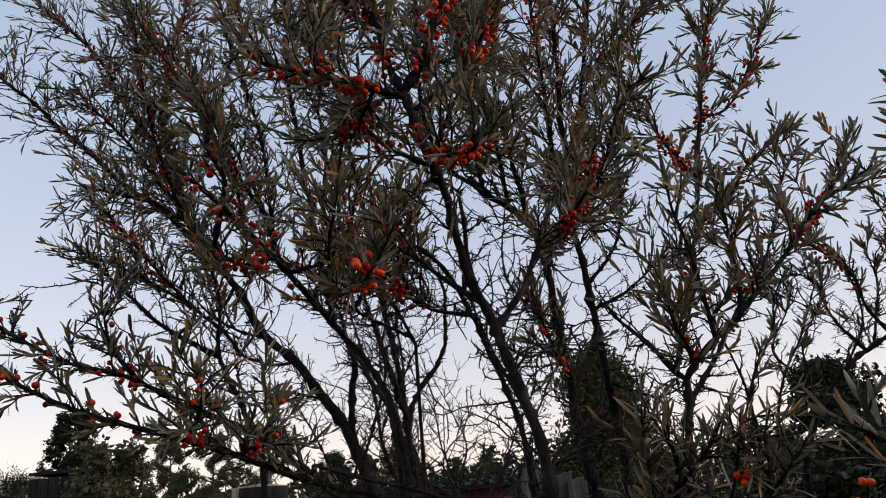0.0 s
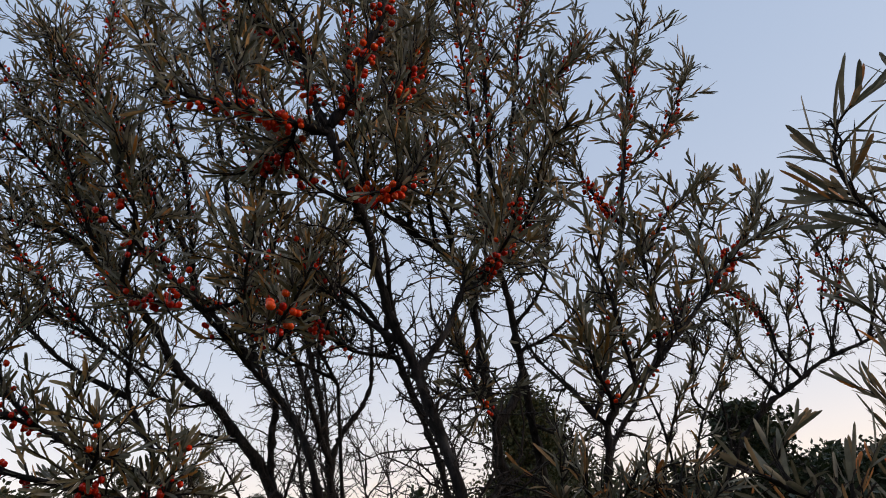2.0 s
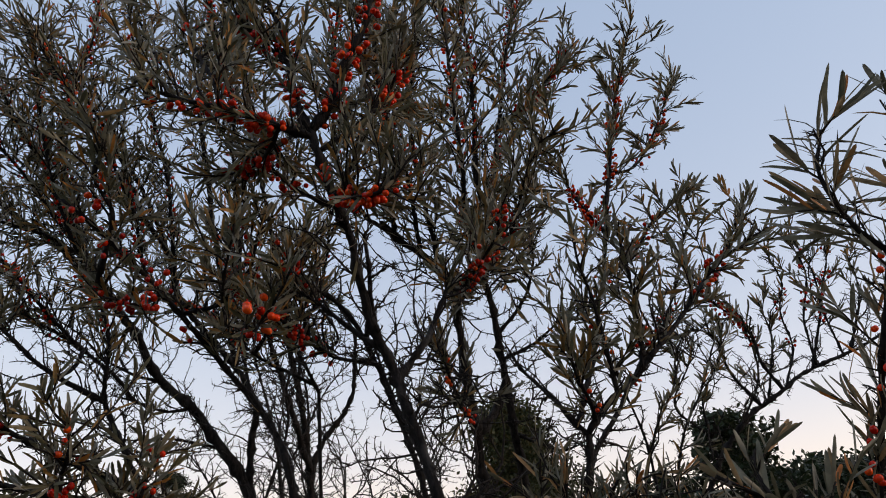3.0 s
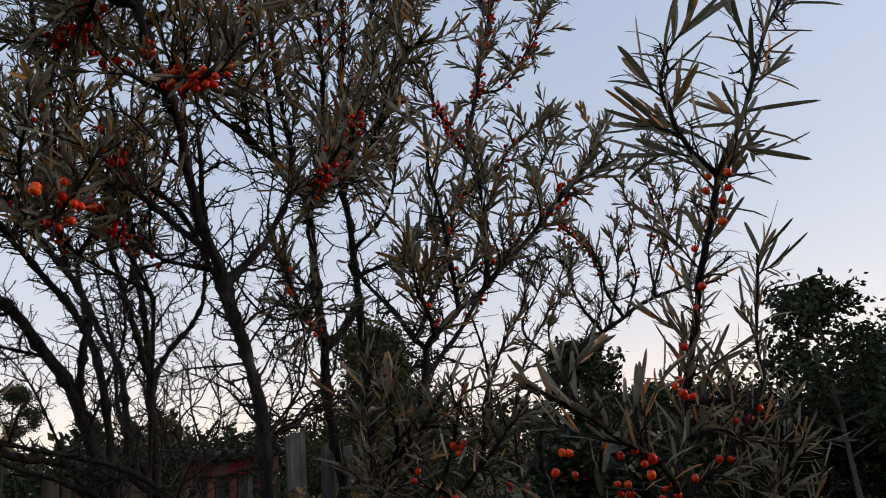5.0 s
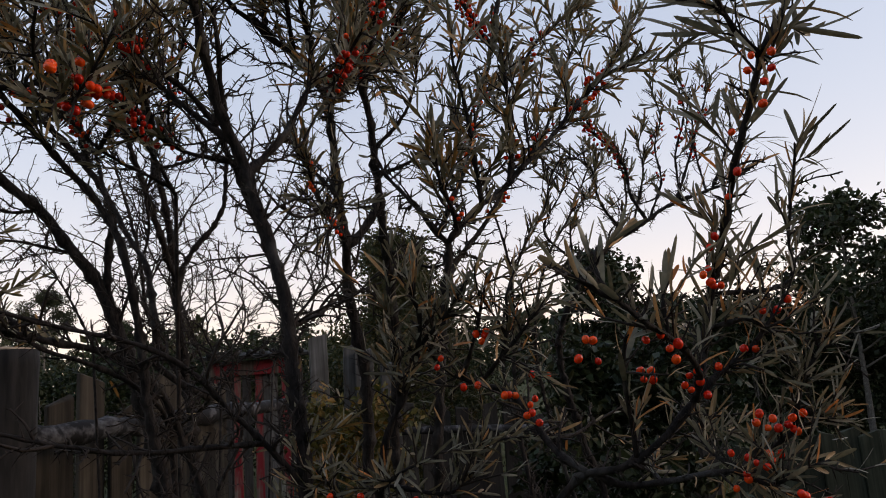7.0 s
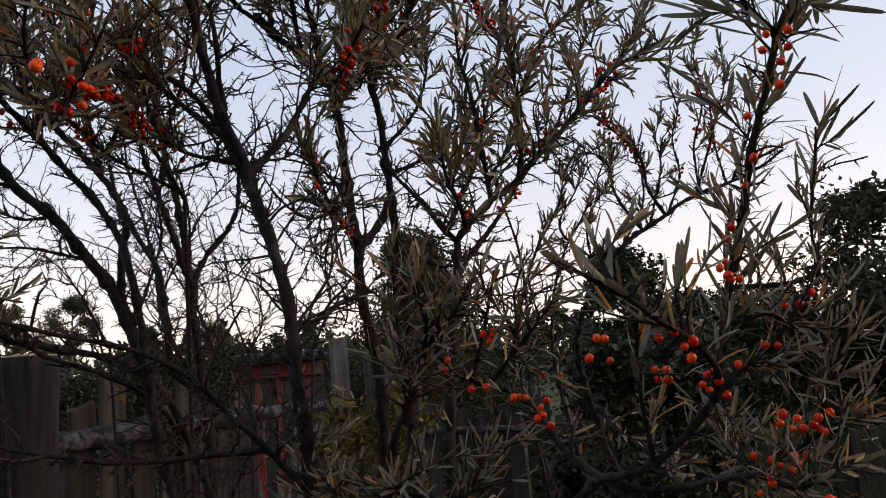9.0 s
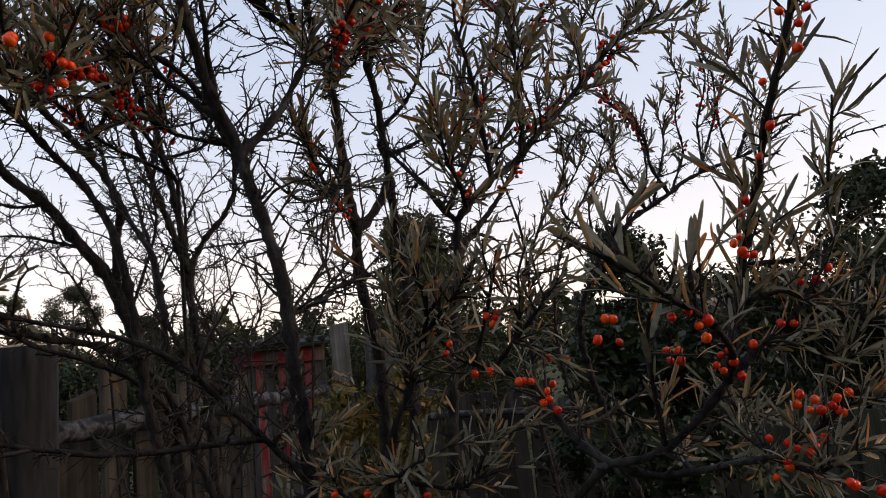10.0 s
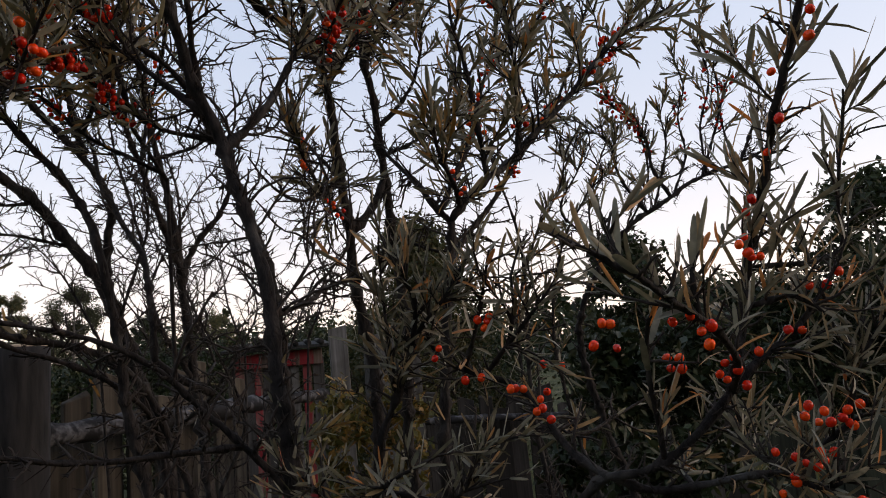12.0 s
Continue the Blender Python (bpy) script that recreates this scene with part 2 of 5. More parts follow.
class Heap:
    """Vertices and faces that become one mesh."""
    def __init__(self):
        self.v, self.f, self.n = [], [], 0

    def add(self, verts, faces):
        self.v.append(np.asarray(verts, float))
        self.f.extend([tuple(int(i) + self.n for i in f) for f in faces])
        self.n += len(verts)

    def tube(self, line, radii, sides=6, rough=0.0, cap=1.0):
        line = np.asarray(line, float)
        n = len(line)
        tan = np.gradient(line, axis=0)
        a, b = around(tan[0])
        ang = np.linspace(0, 2 * math.pi, sides, endpoint=False)
        verts = []
        for i in range(n):
            t = unit(tan[i])
            a = unit(a - t * np.dot(a, t))
            b = np.cross(t, a)
            r = radii[i] * (1 + rough * rng.uniform(-1, 1, sides))
            verts.append(line[i] + np.outer(np.cos(ang) * r, a) + np.outer(np.sin(ang) * r, b))
        verts.append(line[-1:] + unit(tan[-1]) * radii[-1] * cap)
        verts.append(line[:1])
        faces = []
        for i in range(n - 1):
            for k in range(sides):
                j = (k + 1) % sides
                faces.append((i * sides + k, i * sides + j, (i + 1) * sides + j, (i + 1) * sides + k))
        top, bottom = n * sides, n * sides + 1
        for k in range(sides):
            j = (k + 1) % sides
            faces.append(((n - 1) * sides + k, (n - 1) * sides + j, top))
            faces.append((j, k, bottom))
        self.add(np.vstack(verts), faces)

    def spike(self, p, d, length, r):
        """A thin three-sided thorn."""
        a, b = around(d)
        base = [p + (a * math.cos(w) + b * math.sin(w)) * r for w in (0.0, 2.1, 4.2)]
        self.add(np.array(base + [p + unit(d) * length]), [(0, 1, 3), (1, 2, 3), (2, 0, 3)])

    def mesh(self, name, mat, smooth=True):
        me = bpy.data.meshes.new(name)
        me.from_pydata(np.vstack(self.v).tolist(), [], self.f)
        if smooth:
            me.polygons.foreach_set("use_smooth", [True] * len(me.polygons))
        me.materials.append(mat)
        me.update()
        return me


def part(name, me, parent, label="", kind=""):
    """A mesh whose vertices stand in world metres, under its thing."""
    ob = new(name, me)
    ob.parent = parent
    ob.matrix_basis = Matrix.Translation(-Vector(parent.get("base", (0, 0, 0))))
    return tagged(ob, label=label, kind=kind)


def thing(name, base, label, category, group="", kind=""):
    e = new(name)
    e.location = base
    e["base"] = base
    e.empty_display_size = 0.1
    return tagged(e, label, category, group, kind)


LEAF_ROWS = [(0.0, 0.16), (0.13, 0.70), (0.40, 1.0), (0.74, 0.92), (0.93, 0.58)]


def leaf_heap(heap, p, d, up, length, width, bend, fold):
    """Many narrow leaves: base points p, ways d, upper sides up, sizes, bend along and fold across."""
    p, d, up = (np.asarray(x, float) for x in (p, d, up))
    d = d / np.linalg.norm(d, axis=1)[:, None]
    side = np.cross(d, up)
    side /= np.linalg.norm(side, axis=1)[:, None] + 1e-9
    nrm = np.cross(side, d)
    L, W, B, K = (np.asarray(x, float)[:, None] for x in (length, width, bend, fold))
    rows = []
    for s, w in LEAF_ROWS:
        mid = p + d * L * s * (1 - 0.25 * np.abs(B) * s) + nrm * L * B * s * s
        rows += [mid - side * W * w * 0.5 + nrm * W * w * K, mid, mid + side * W * w * 0.5 + nrm * W * w * K]
    rows.append(p + d * L * (1 - 0.25 * np.abs(B)) + nrm * L * B)
    k = len(rows)
    verts = np.stack(rows, axis=1).reshape(-1, 3)
    one = []
    for i in range(len(LEAF_ROWS) - 1):
        for j in (0, 1):
            a = i * 3 + j
            one.append((a, a + 1, a + 4, a + 3))
    z = (len(LEAF_ROWS) - 1) * 3
    one += [(z, z + 1, k - 1), (z + 1, z + 2, k - 1)]
    faces = [tuple(q + i * k for q in f) for i in range(len(p)) for f in one]
    heap.add(verts, faces)


class Shrub:
    def __init__(self, base, label, leaf=0.045, mat=None, wide=0.105, berry=1.0):
        self.leaf, self.mat, self.wide, self.berry = leaf, mat or M_leaf, wide, berry
        self.thing = thing("sea_buckthorn_shrub", base, label, "shrub", "sea buckthorn shrubs")
        self.twigs, self.leaves, self.fruit, self.single, self.lines, self.wood = Heap(), [], [], [], [], []
        self.base = base


def along(line, u):
    """The place and the way at the share u of a line."""
    k = min(max(u, 0.0), 0.9999) * (len(line) - 1)
    i = int(k)
    return line[i] * (1 - (k - i)) + line[i + 1] * (k - i), unit(line[i + 1] - line[i])


def bushy_leaves(store, line, count, start, size, spread=1.0, wide=0.11, rise=0.2):
    """Leaves set round a twig, denser to its tip, pointing outwards and forwards."""
    turn = rng.uniform(0, 6.28)
    for i in range(count):
        u = start + (1 - start) * ((i + rng.uniform(0, 0.8)) / count) ** 0.8
        p, t = along(line, u)
        a, b = around(t)
        turn += 2.4 + rng.normal(0, 0.3)
        out = a * math.cos(turn) + b * math.sin(turn)
        lean = rng.uniform(0.3, 1.1) * spread * (1.15 - 0.5 * u)
        d = unit(t * math.cos(lean) + out * math.sin(lean) + np.array((0, 0, rise)))
        up = unit(t * 0.8 - out * 0.3 + rng.normal(0, 0.35, 3))
        store.append((p, d, up, size * rng.uniform(0.55, 1.12), size * wide * rng.uniform(0.8, 1.25), rng.normal(0.02, 0.17), rng.uniform(0.05, 0.3)))


def spur(heap, p, d, length, r, bend=0.25):
    """A short thorny twig."""
    a, b = around(d)
    k = rng.normal(0, bend, 2)
    s = np.linspace(0, 1, 4)[:, None]
    line = p + unit(d) * length * s + (a * k[0] + b * k[1]) * length * s * s
    heap.tube(line, np.linspace(r, 0.0006, 4), 4)
    return line


def kinked(heap, p, d, length, r, thorns=140):
    """A thin bare twig that changes its way from bud to bud, set with thorns."""
    n = max(4, int(length / 0.012))
    pts, d = [np.array(p)], unit(d)
    for i in range(n):
        d = unit(d + rng.normal(0, 0.2, 3) + np.array((0, 0, 0.03)))
        pts.append(pts[-1] + d * length / n)
    line = np.array(pts)
    heap.tube(line, np.linspace(r, 0.0007, n + 1) * rng.uniform(0.85, 1.2, n + 1), 4)
    for i in range(int(length * thorns)):
        q, t = along(line, rng.uniform(0.05, 1))
        a, b = around(t)
        w = rng.uniform(0, 6.28)
        heap.spike(q, a * math.cos(w) + b * math.sin(w) + t * rng.uniform(0.1, 0.7), rng.uniform(0.004, 0.014), 0.0009)
    return line


def stem(shrub, name, r0, r1, points, leafy=None, bare=None, berries=None, leaves=None, tuft=None, size=None):
    """A stem through the points with its thorns, twigs, leaves and fruit. leafy, bare: from, to, how many twigs, how long;
    leaves: from, to, how many leaves that are parts; berries: from, to, how many."""
    points = [np.array(p, float) for p in points]
    r0, r1 = r0 * 0.84, r1 * 0.84
    if points[0][2] > 0.5 and shrub.lines:
        # a branch springs from the wood of an older stem close by
        old = np.vstack(shrub.lines)
        gap = np.linalg.norm(old - points[0], axis=1)
        if gap.min() < 0.09:
            points[0] = old[gap.argmin()]
        else:
            # or its own foot runs down to an older stem or to the soil
            low = np.where(old[:, 2] < points[0][2] - 0.03, gap, 9.0)
            foot = old[low.argmin()] if low.min() < 0.22 else np.array(shrub.base) * 0.35 + points[0] * 0.65
            if low.min() >= 0.22:
                foot[2] = -0.03
            mid = (foot + points[0]) / 2 + (points[0] - points[1]) * 0.1
            h = Heap()
            run = smooth_line([foot, mid, points[0]], 0.02)
            h.tube(run, np.full(len(run), r0), 7, 0.1)
            part(name, h.mesh(name, M_bark), shrub.thing)
    line = smooth_line(points, max(0.009, r0 * 1.2))
    n = len(line)
    wob = np.cumsum(rng.normal(0, 1, (n, 3)), axis=0)
    wob -= np.linspace(0, 1, n)[:, None] * wob[-1]
    line = line + wob * min(0.0011, r0 * 0.11)
    shrub.lines.append(line)
    # the foot keeps its thickness, the part above eye height tapers
    low = np.clip((line[:, 2] - 1.35) / 0.1, 0, 1) if line[0, 2] < 0 else np.ones(n)
    run = np.cumsum(low) - low[0]
    radii = (r0 + (r1 - r0) * run / max(run[-1], 1e-6)) * (1 + 0.10 * np.sin(np.arange(n) * 1.7 + rng.uniform(0, 6)) * rng.uniform(0.3, 1, n))
    for i in range(2, n - 1, int(rng.integers(4, 8))):
        radii[i] *= rng.uniform(1.2, 1.6)
    h = Heap()
    h.tube(line, radii, 10 if r0 > 0.008 else 8, 0.2)
    shrub.wood.append((line, part(name, h.mesh(name, M_bark), shrub.thing)))
    span = np.linalg.norm(np.diff(line, axis=0), axis=1).sum()

    def side_way(t, up=0.3):
        a, b = around(t)
        w = rng.uniform(0, 6.28)
        return unit((a * math.cos(w) + b * math.sin(w)) + t * rng.uniform(0.3, 1.0) + np.array((0, 0, up)))

    # thorns all along
    top = sum(1 for q in line if q[2] > 1.1) / n
    for i in range(int(span * top * 170)):
        u = 1 - rng.uniform(0, top)
        p, t = along(line, u)
        w = side_way(t, 0.0)
        shrub.twigs.spike(p, w, 0.006 + radii[min(n - 1, int(u * n))] + 0.020 * rng.uniform() ** 2, min(0.0019, 0.42 * radii[min(n - 1, int(u * n))]))
    for i in range(int(span * top * 46)):
        p, t = along(line, 1 - rng.uniform(0, top))
        kinked(shrub.twigs, p, side_way(t, 0.0), rng.uniform(0.010, 0.050), min(0.0014, r1), 220)
    if bare:
        for i in range(int(bare[2] * 0.7)):
            p, t = along(line, rng.uniform(bare[0], bare[1]))
            size_ = bare[3] * rng.uniform(0.5, 1.9)
            tl = kinked(shrub.twigs, p, side_way(t, 0.2), size_, 0.0017)
            for j in range(rng.integers(2, 5)):
                q, tt = along(tl, rng.uniform(0.15, 0.95))
                sl = kinked(shrub.twigs, q, side_way(tt, 0.1), size_ * rng.uniform(0.2, 0.55), 0.0011)
                if rng.uniform() < 0.025:
                    bushy_leaves(shrub.leaves, sl, int(rng.integers(1, 4)), 0.5, 0.03, wide=shrub.wide)
    for spec, dens in ((leafy, 1.0), (tuft, 1.3)):
        if not spec:
            continue
        for i in range(int(spec[2])):
            u = spec[0] + (spec[1] - spec[0]) * (i + rng.uniform(0, 1)) / spec[2]
            p, t = along(line, u)
            tl = spur(shrub.twigs, p, side_way(t, 0.45), spec[3] * rng.uniform(0.4, 1.1), 0.0016, 0.3)
            bushy_leaves(shrub.leaves, tl, int(rng.integers(9, 15) * dens), 0.1, shrub.leaf, wide=shrub.wide)
            if rng.uniform() < 0.6:
                q, tt = along(tl, rng.uniform(0.3, 0.8))
                sl = spur(shrub.twigs, q, side_way(tt, 0.3), rng.uniform(0.02, 0.06), 0.0012)
                bushy_leaves(shrub.leaves, sl, int(rng.integers(6, 11)), 0.1, shrub.leaf * 0.85, wide=shrub.wide)
        if r0 < 0.0072:
            lo, hi = int(n * spec[0]), max(int(n * spec[0]) + 4, int(n * min(1.0, spec[1])))
            bushy_leaves(shrub.leaves, line[lo:hi], int(span * (spec[1] - spec[0]) * (120 if r0 > 0.0035 else 60)), 0.0, shrub.leaf, wide=shrub.wide)
        if spec[1] >= 1:
            bushy_leaves(shrub.leaves, line[int(n * 0.8):], 11, 0.0, shrub.leaf * 1.1, wide=shrub.wide)
    if leaves:
        store = []
        bushy_leaves(store, line[int(n * leaves[0]):], int(leaves[2]), 0.0, size or shrub.leaf, *((1.1, 0.11, 0.5) if name == "branch" and (size or 0) > 0.036 else (1.6, 0.11, 0.05)))
        shrub.single += store
        # short leafy side twigs
        for i in range(int(leaves[2] * (0.22 if name == "shoot" else 0.12 if (size or 0) > 0.036 else 0.4))):
            p, t = along(line, rng.uniform(leaves[0], leaves[1]))
            tl = spur(shrub.twigs, p, side_way(t, 0.4), rng.uniform(0.015, 0.06), 0.0013)
            bushy_leaves(shrub.leaves, tl, int(rng.integers(5, 10)), 0.2, (size or shrub.leaf) * 0.9, wide=shrub.wide)
    if leafy and not berries and leafy[2] > 8:
        # a few berries sit on every leafy branch
        berries = (leafy[0], 0.9, 5)
    if berries:
        left = int(berries[2] * (1.7 if r0 > 0.0042 else 2.4))
        while left > 0:
            # a dense cluster along a few centimetres
            u = rng.uniform(berries[0], berries[1])
            held = min(left, int(rng.integers(1, 6)))
            for j in range(held):
                p, t = along(line, min(1.0, u + rng.uniform(-0.0055, 0.0055) * held / span))
                out = side_way(t, -0.35)
                shrub.fruit.append((p + out * (0.0075 * shrub.berry + r1 + rng.uniform(0, 0.006)), out))
            left -= held


def fruit(shrub, *places):
    for p in places:
        shrub.fruit.append((np.array(p), unit(rng.normal(0, 0.5, 3) + np.array((0, 0, -0.6)))))


def berry_mesh():
    """A short oval fruit with a dark navel at its end, on a stub of stalk."""
    bm = bmesh.new()
    bmesh.ops.create_uvsphere(bm, u_segments=10, v_segments=7, radius=0.0044)
    for v in bm.verts:
        v.co.z *= 1.16
        v.co.z -= 0.0006 * math.exp(-((v.co.x ** 2 + v.co.y ** 2) / 1.2e-6)) * (1 if v.co.z > 0 else -1)
    for f in bm.faces:
        f.smooth = True
    bmesh.ops.create_cone(bm, segments=5, radius1=0.0004, radius2=0.0005, depth=0.004, matrix=Matrix.Translation((0, 0, -0.0074)))
    me = bpy.data.meshes.new("berry")
    bm.to_mesh(me)
    bm.free()
    me.materials.append(M_berry)
    me.materials.append(M_twig)
    for f in me.polygons:
        f.material_index = 1 if f.center.z < -0.0053 else 0
    return me


BERRY = berry_mesh()


def leaf_meshes():
    """Twelve single leaves, base at the origin, along y, one metre for their length."""
    made = []
    for i in range(12):
        h = Heap()
        leaf_heap(h, [(0, 0, 0)], [(0, 1, 0)], [(0, 0, 1)], [1.0], [0.056 * rng.uniform(0.65, 1.5)], [rng.normal(-0.14, 0.32)], [rng.uniform(0.05, 0.3)])
        made.append(h.mesh("leaf", M_leaf_one))
    return made


LEAVES = leaf_meshes()
SINGLE_LEAVES = 300
SINGLE_BERRIES = 260


def bearer(shrub, p):
    """The stem of the shrub that is nearest to p."""
    return min(shrub.wood, key=lambda w: np.min(np.sum((w[0] - p) ** 2, axis=1)))[1]


BERRY_BALL = [(math.cos(a) * math.cos(b), math.sin(a) * math.cos(b), math.sin(b)) for b in (-0.7, 0.0, 0.7) for a in (0, 1.05, 2.09, 3.14, 4.19, 5.24)]
BERRY_BALL = np.array(BERRY_BALL + [(0, 0, 1.1), (0, 0, -1.1)])
BERRY_FACES = ([(r * 6 + k, r * 6 + (k + 1) % 6, r * 6 + 6 + (k + 1) % 6, r * 6 + 6 + k) for r in (0, 1) for k in range(6)]
               + [(12 + k, 12 + (k + 1) % 6, 18) for k in range(6)] + [((k + 1) % 6, k, 19) for k in range(6)])


def finish(shrub):
    """The joined twigs and foliage, and the single leaves and berries, of a shrub."""
    part("twig_growth", shrub.twigs.mesh("twig_growth", M_twig), shrub.thing, "fine dark thorny twigs", "stuff")
    keep = shrub.single[:SINGLE_LEAVES]
    rest = shrub.leaves + shrub.single[SINGLE_LEAVES:]
    if rest:
        h = Heap()
        leaf_heap(h, *[np.array(c) for c in zip(*rest)])
        part("foliage", h.mesh("foliage", shrub.mat), shrub.thing, "narrow grey-green willow-like leaves", "stuff")
    for p, d, up, length, width, bend, fold in keep:
        ob = new("leaf", LEAVES[int(rng.integers(0, 12))])
        ob.parent = bearer(shrub, p)
        y = Vector(d)
        x = y.cross(Vector(up)).normalized()
        m = Matrix((x, y, x.cross(y))).transposed().to_4x4()
        ob.matrix_basis = Matrix.Translation(Vector(p)) @ m @ Matrix.Scale(length, 4)
    # the southern side of the shrub faces the path: its berries are single
    berries = sorted(shrub.fruit, key=lambda f: f[0][1])
    for p, out in berries[:SINGLE_BERRIES]:
        ob = new("berry", BERRY)
        ob.parent = bearer(shrub, p)
        turn = Vector(out).to_track_quat("Z", "Y").to_matrix().to_4x4()
        ob.matrix_basis = Matrix.Translation(Vector(p)) @ turn @ Matrix.Scale(rng.uniform(0.75, 1.08) * shrub.berry, 4)
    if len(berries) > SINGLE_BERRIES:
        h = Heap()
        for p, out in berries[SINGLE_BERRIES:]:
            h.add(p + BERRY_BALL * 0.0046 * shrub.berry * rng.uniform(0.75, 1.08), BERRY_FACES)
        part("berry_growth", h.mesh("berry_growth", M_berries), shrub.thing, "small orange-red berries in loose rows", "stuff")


def board_mesh(name, w, d, h, mat, point=0.0):
    """A worn board standing on its end: chamfered edges, an uneven or pointed top."""
    bm = bmesh.new()
    bmesh.ops.create_cube(bm, size=1.0)
    bmesh.ops.scale(bm, vec=(w, d, h), verts=bm.verts)
    bmesh.ops.translate(bm, vec=(0, 0, h / 2), verts=bm.verts)
    for v in bm.verts:
        if v.co.z > h / 2:
            v.co.z += rng.uniform(-0.012, 0.012) + point * (1 if v.co.x > 0 else -1)
    bmesh.ops.bevel(bm, geom=list(bm.edges), offset=min(w, d, h) * 0.14, segments=1, affect="EDGES")
    me = bpy.data.meshes.new(name)
    bm.to_mesh(me)
    bm.free()
    me.materials.append(mat)
    return me


def stand(ob, parent, x, y, z, lean=0.0, turn=0.0, roll=0.0):
    ob.parent = parent
    ob.matrix_basis = Matrix.Translation(-Vector(parent["base"])) @ pose(x, y, z, lean, roll, turn)
    return ob


def broad_leaves(centres, size, spread):
    """Small oval leaves round many centres, as one heap."""
    h = Heap()
    c = np.asarray(centres, float)
    n = len(c)
    p = c + rng.normal(0, spread, (n, 3))
    d = rng.normal(0, 1, (n, 3))
    d /= np.linalg.norm(d, axis=1)[:, None]
    up = rng.normal(0, 1, (n, 3)) + np.array((0, 0, 0.8))
    side = np.cross(d, up)
    side /= np.linalg.norm(side, axis=1)[:, None]
    nrm = np.cross(side, d)
    L = (size * rng.uniform(0.6, 1.3, n))[:, None]
    v = np.stack([p, p + d * L * 0.45 - side * L * 0.3 + nrm * L * 0.06, p + d * L, p + d * L * 0.45 + side * L * 0.3 + nrm * L * 0.06, p + d * L * 0.5], axis=1).reshape(-1, 3)
    f = []
    for i in range(n):
        k = i * 5
        f += [(k, k + 4, k + 1), (k + 1, k + 4, k + 2), (k + 2, k + 4, k + 3), (k + 3, k + 4, k)]
    h.add(v, f)
    return h


def tree(name, label, category, base, height, crown, width, leaves, leaf_size, mat, trunk_r, limbs=16, pointed=0.0, group="", tight=0.6):
    """A tapered trunk, limbs that fork, and a crown of many leaves round the limbs. crown: its lowest height;
    pointed: 0 a round crown, 1 a narrow tip."""
    t = thing(name, base, label, category, group)
    bx, by, bz = base
    h = Heap()
    top = np.array((bx + rng.normal(0, 0.03) * height, by, bz + height * 0.93))
    line = smooth_line([(bx, by, bz - 0.1), (bx + rng.normal(0, 0.02) * height, by, bz + height * 0.4), top], height / 14)
    h.tube(line, np.linspace(trunk_r, trunk_r * 0.12, len(line)), 8, 0.08)
    part("trunk", h.mesh("trunk", M_tree_bark), t)
    hl = Heap()
    pts = []
    for i in range(limbs):
        u = (crown + (height - crown) * (i + rng.uniform(0, 1)) / limbs) / height
        p, _ = along(line, min(0.98, u / 0.93))
        share = (u * height - crown) / max(0.01, height - crown)
        reach = width * ((1 - share) ** (0.55 + 0.5 * pointed)) * (0.55 + 0.45 * min(1, share * 4 + 0.3)) * rng.uniform(0.7, 1.1)
        w = i * 2.4 + rng.normal(0, 0.3)
        end = p + np.array((math.cos(w), math.sin(w), rng.uniform(0.15, 0.7))) * (reach + 0.04 * height * (1 - 0.8 * pointed * share))
        ll = smooth_line([p, (p + end) / 2 + rng.normal(0, 0.04 * width, 3), end], max(0.05, reach / 5))
        hl.tube(ll, np.linspace(trunk_r * 0.35, trunk_r * 0.06, len(ll)), 5, 0.05)
        for j in range(9):
            q, tt = along(ll, rng.uniform(0.25, 1.0))
            e2 = q + unit(rng.normal(0, 1, 3) + tt + np.array((0, 0, 0.25))) * width * rng.uniform(0.12, 0.4) * (1 - 0.75 * pointed * share)
            l2 = np.linspace(q, e2, 4)
            hl.tube(l2, np.linspace(trunk_r * 0.1, trunk_r * 0.03, 4), 4)
            pts += [l2[1] * (1 - s) + e2 * s for s in np.linspace(0.1, 1, 5)]
    part("limb_growth", hl.mesh("limb_growth", M_tree_bark), t, kind="stuff")
    pts = np.array(pts)
    c = pts[rng.integers(0, len(pts), leaves)]
    part("crown", broad_leaves(c, leaf_size, width * 0.07 * tight).mesh("crown", mat, False), t, kind="stuff")
    return t

# ---- ground ----
def build_ground():
    h = Heap()
    rings = [0, 1.5, 3, 5, 8, 13, 22, 40, 80, 200, 600, 2000]
    seg = 40
    verts, faces = [(0, 4, 0)], []
    for r in rings[1:]:
        for k in range(seg):
            a = 2 * math.pi * k / seg
            verts.append((r * math.cos(a), 4 + r * math.sin(a), rng.normal(0, 0.015) if r < 30 else 0.0))
    for k in range(seg):
        faces.append((0, 1 + k, 1 + (k + 1) % seg))
    for i in range(len(rings) - 2):
        for k in range(seg):
            a, b = 1 + i * seg + k, 1 + i * seg + (k + 1) % seg
            faces.append((a, a + seg, b + seg, b))
    h.add(verts, faces)
    return tagged(new("ground", h.mesh("ground", M_ground)), "rough autumn grass in a garden", "ground", kind="structure")


ground = build_ground()


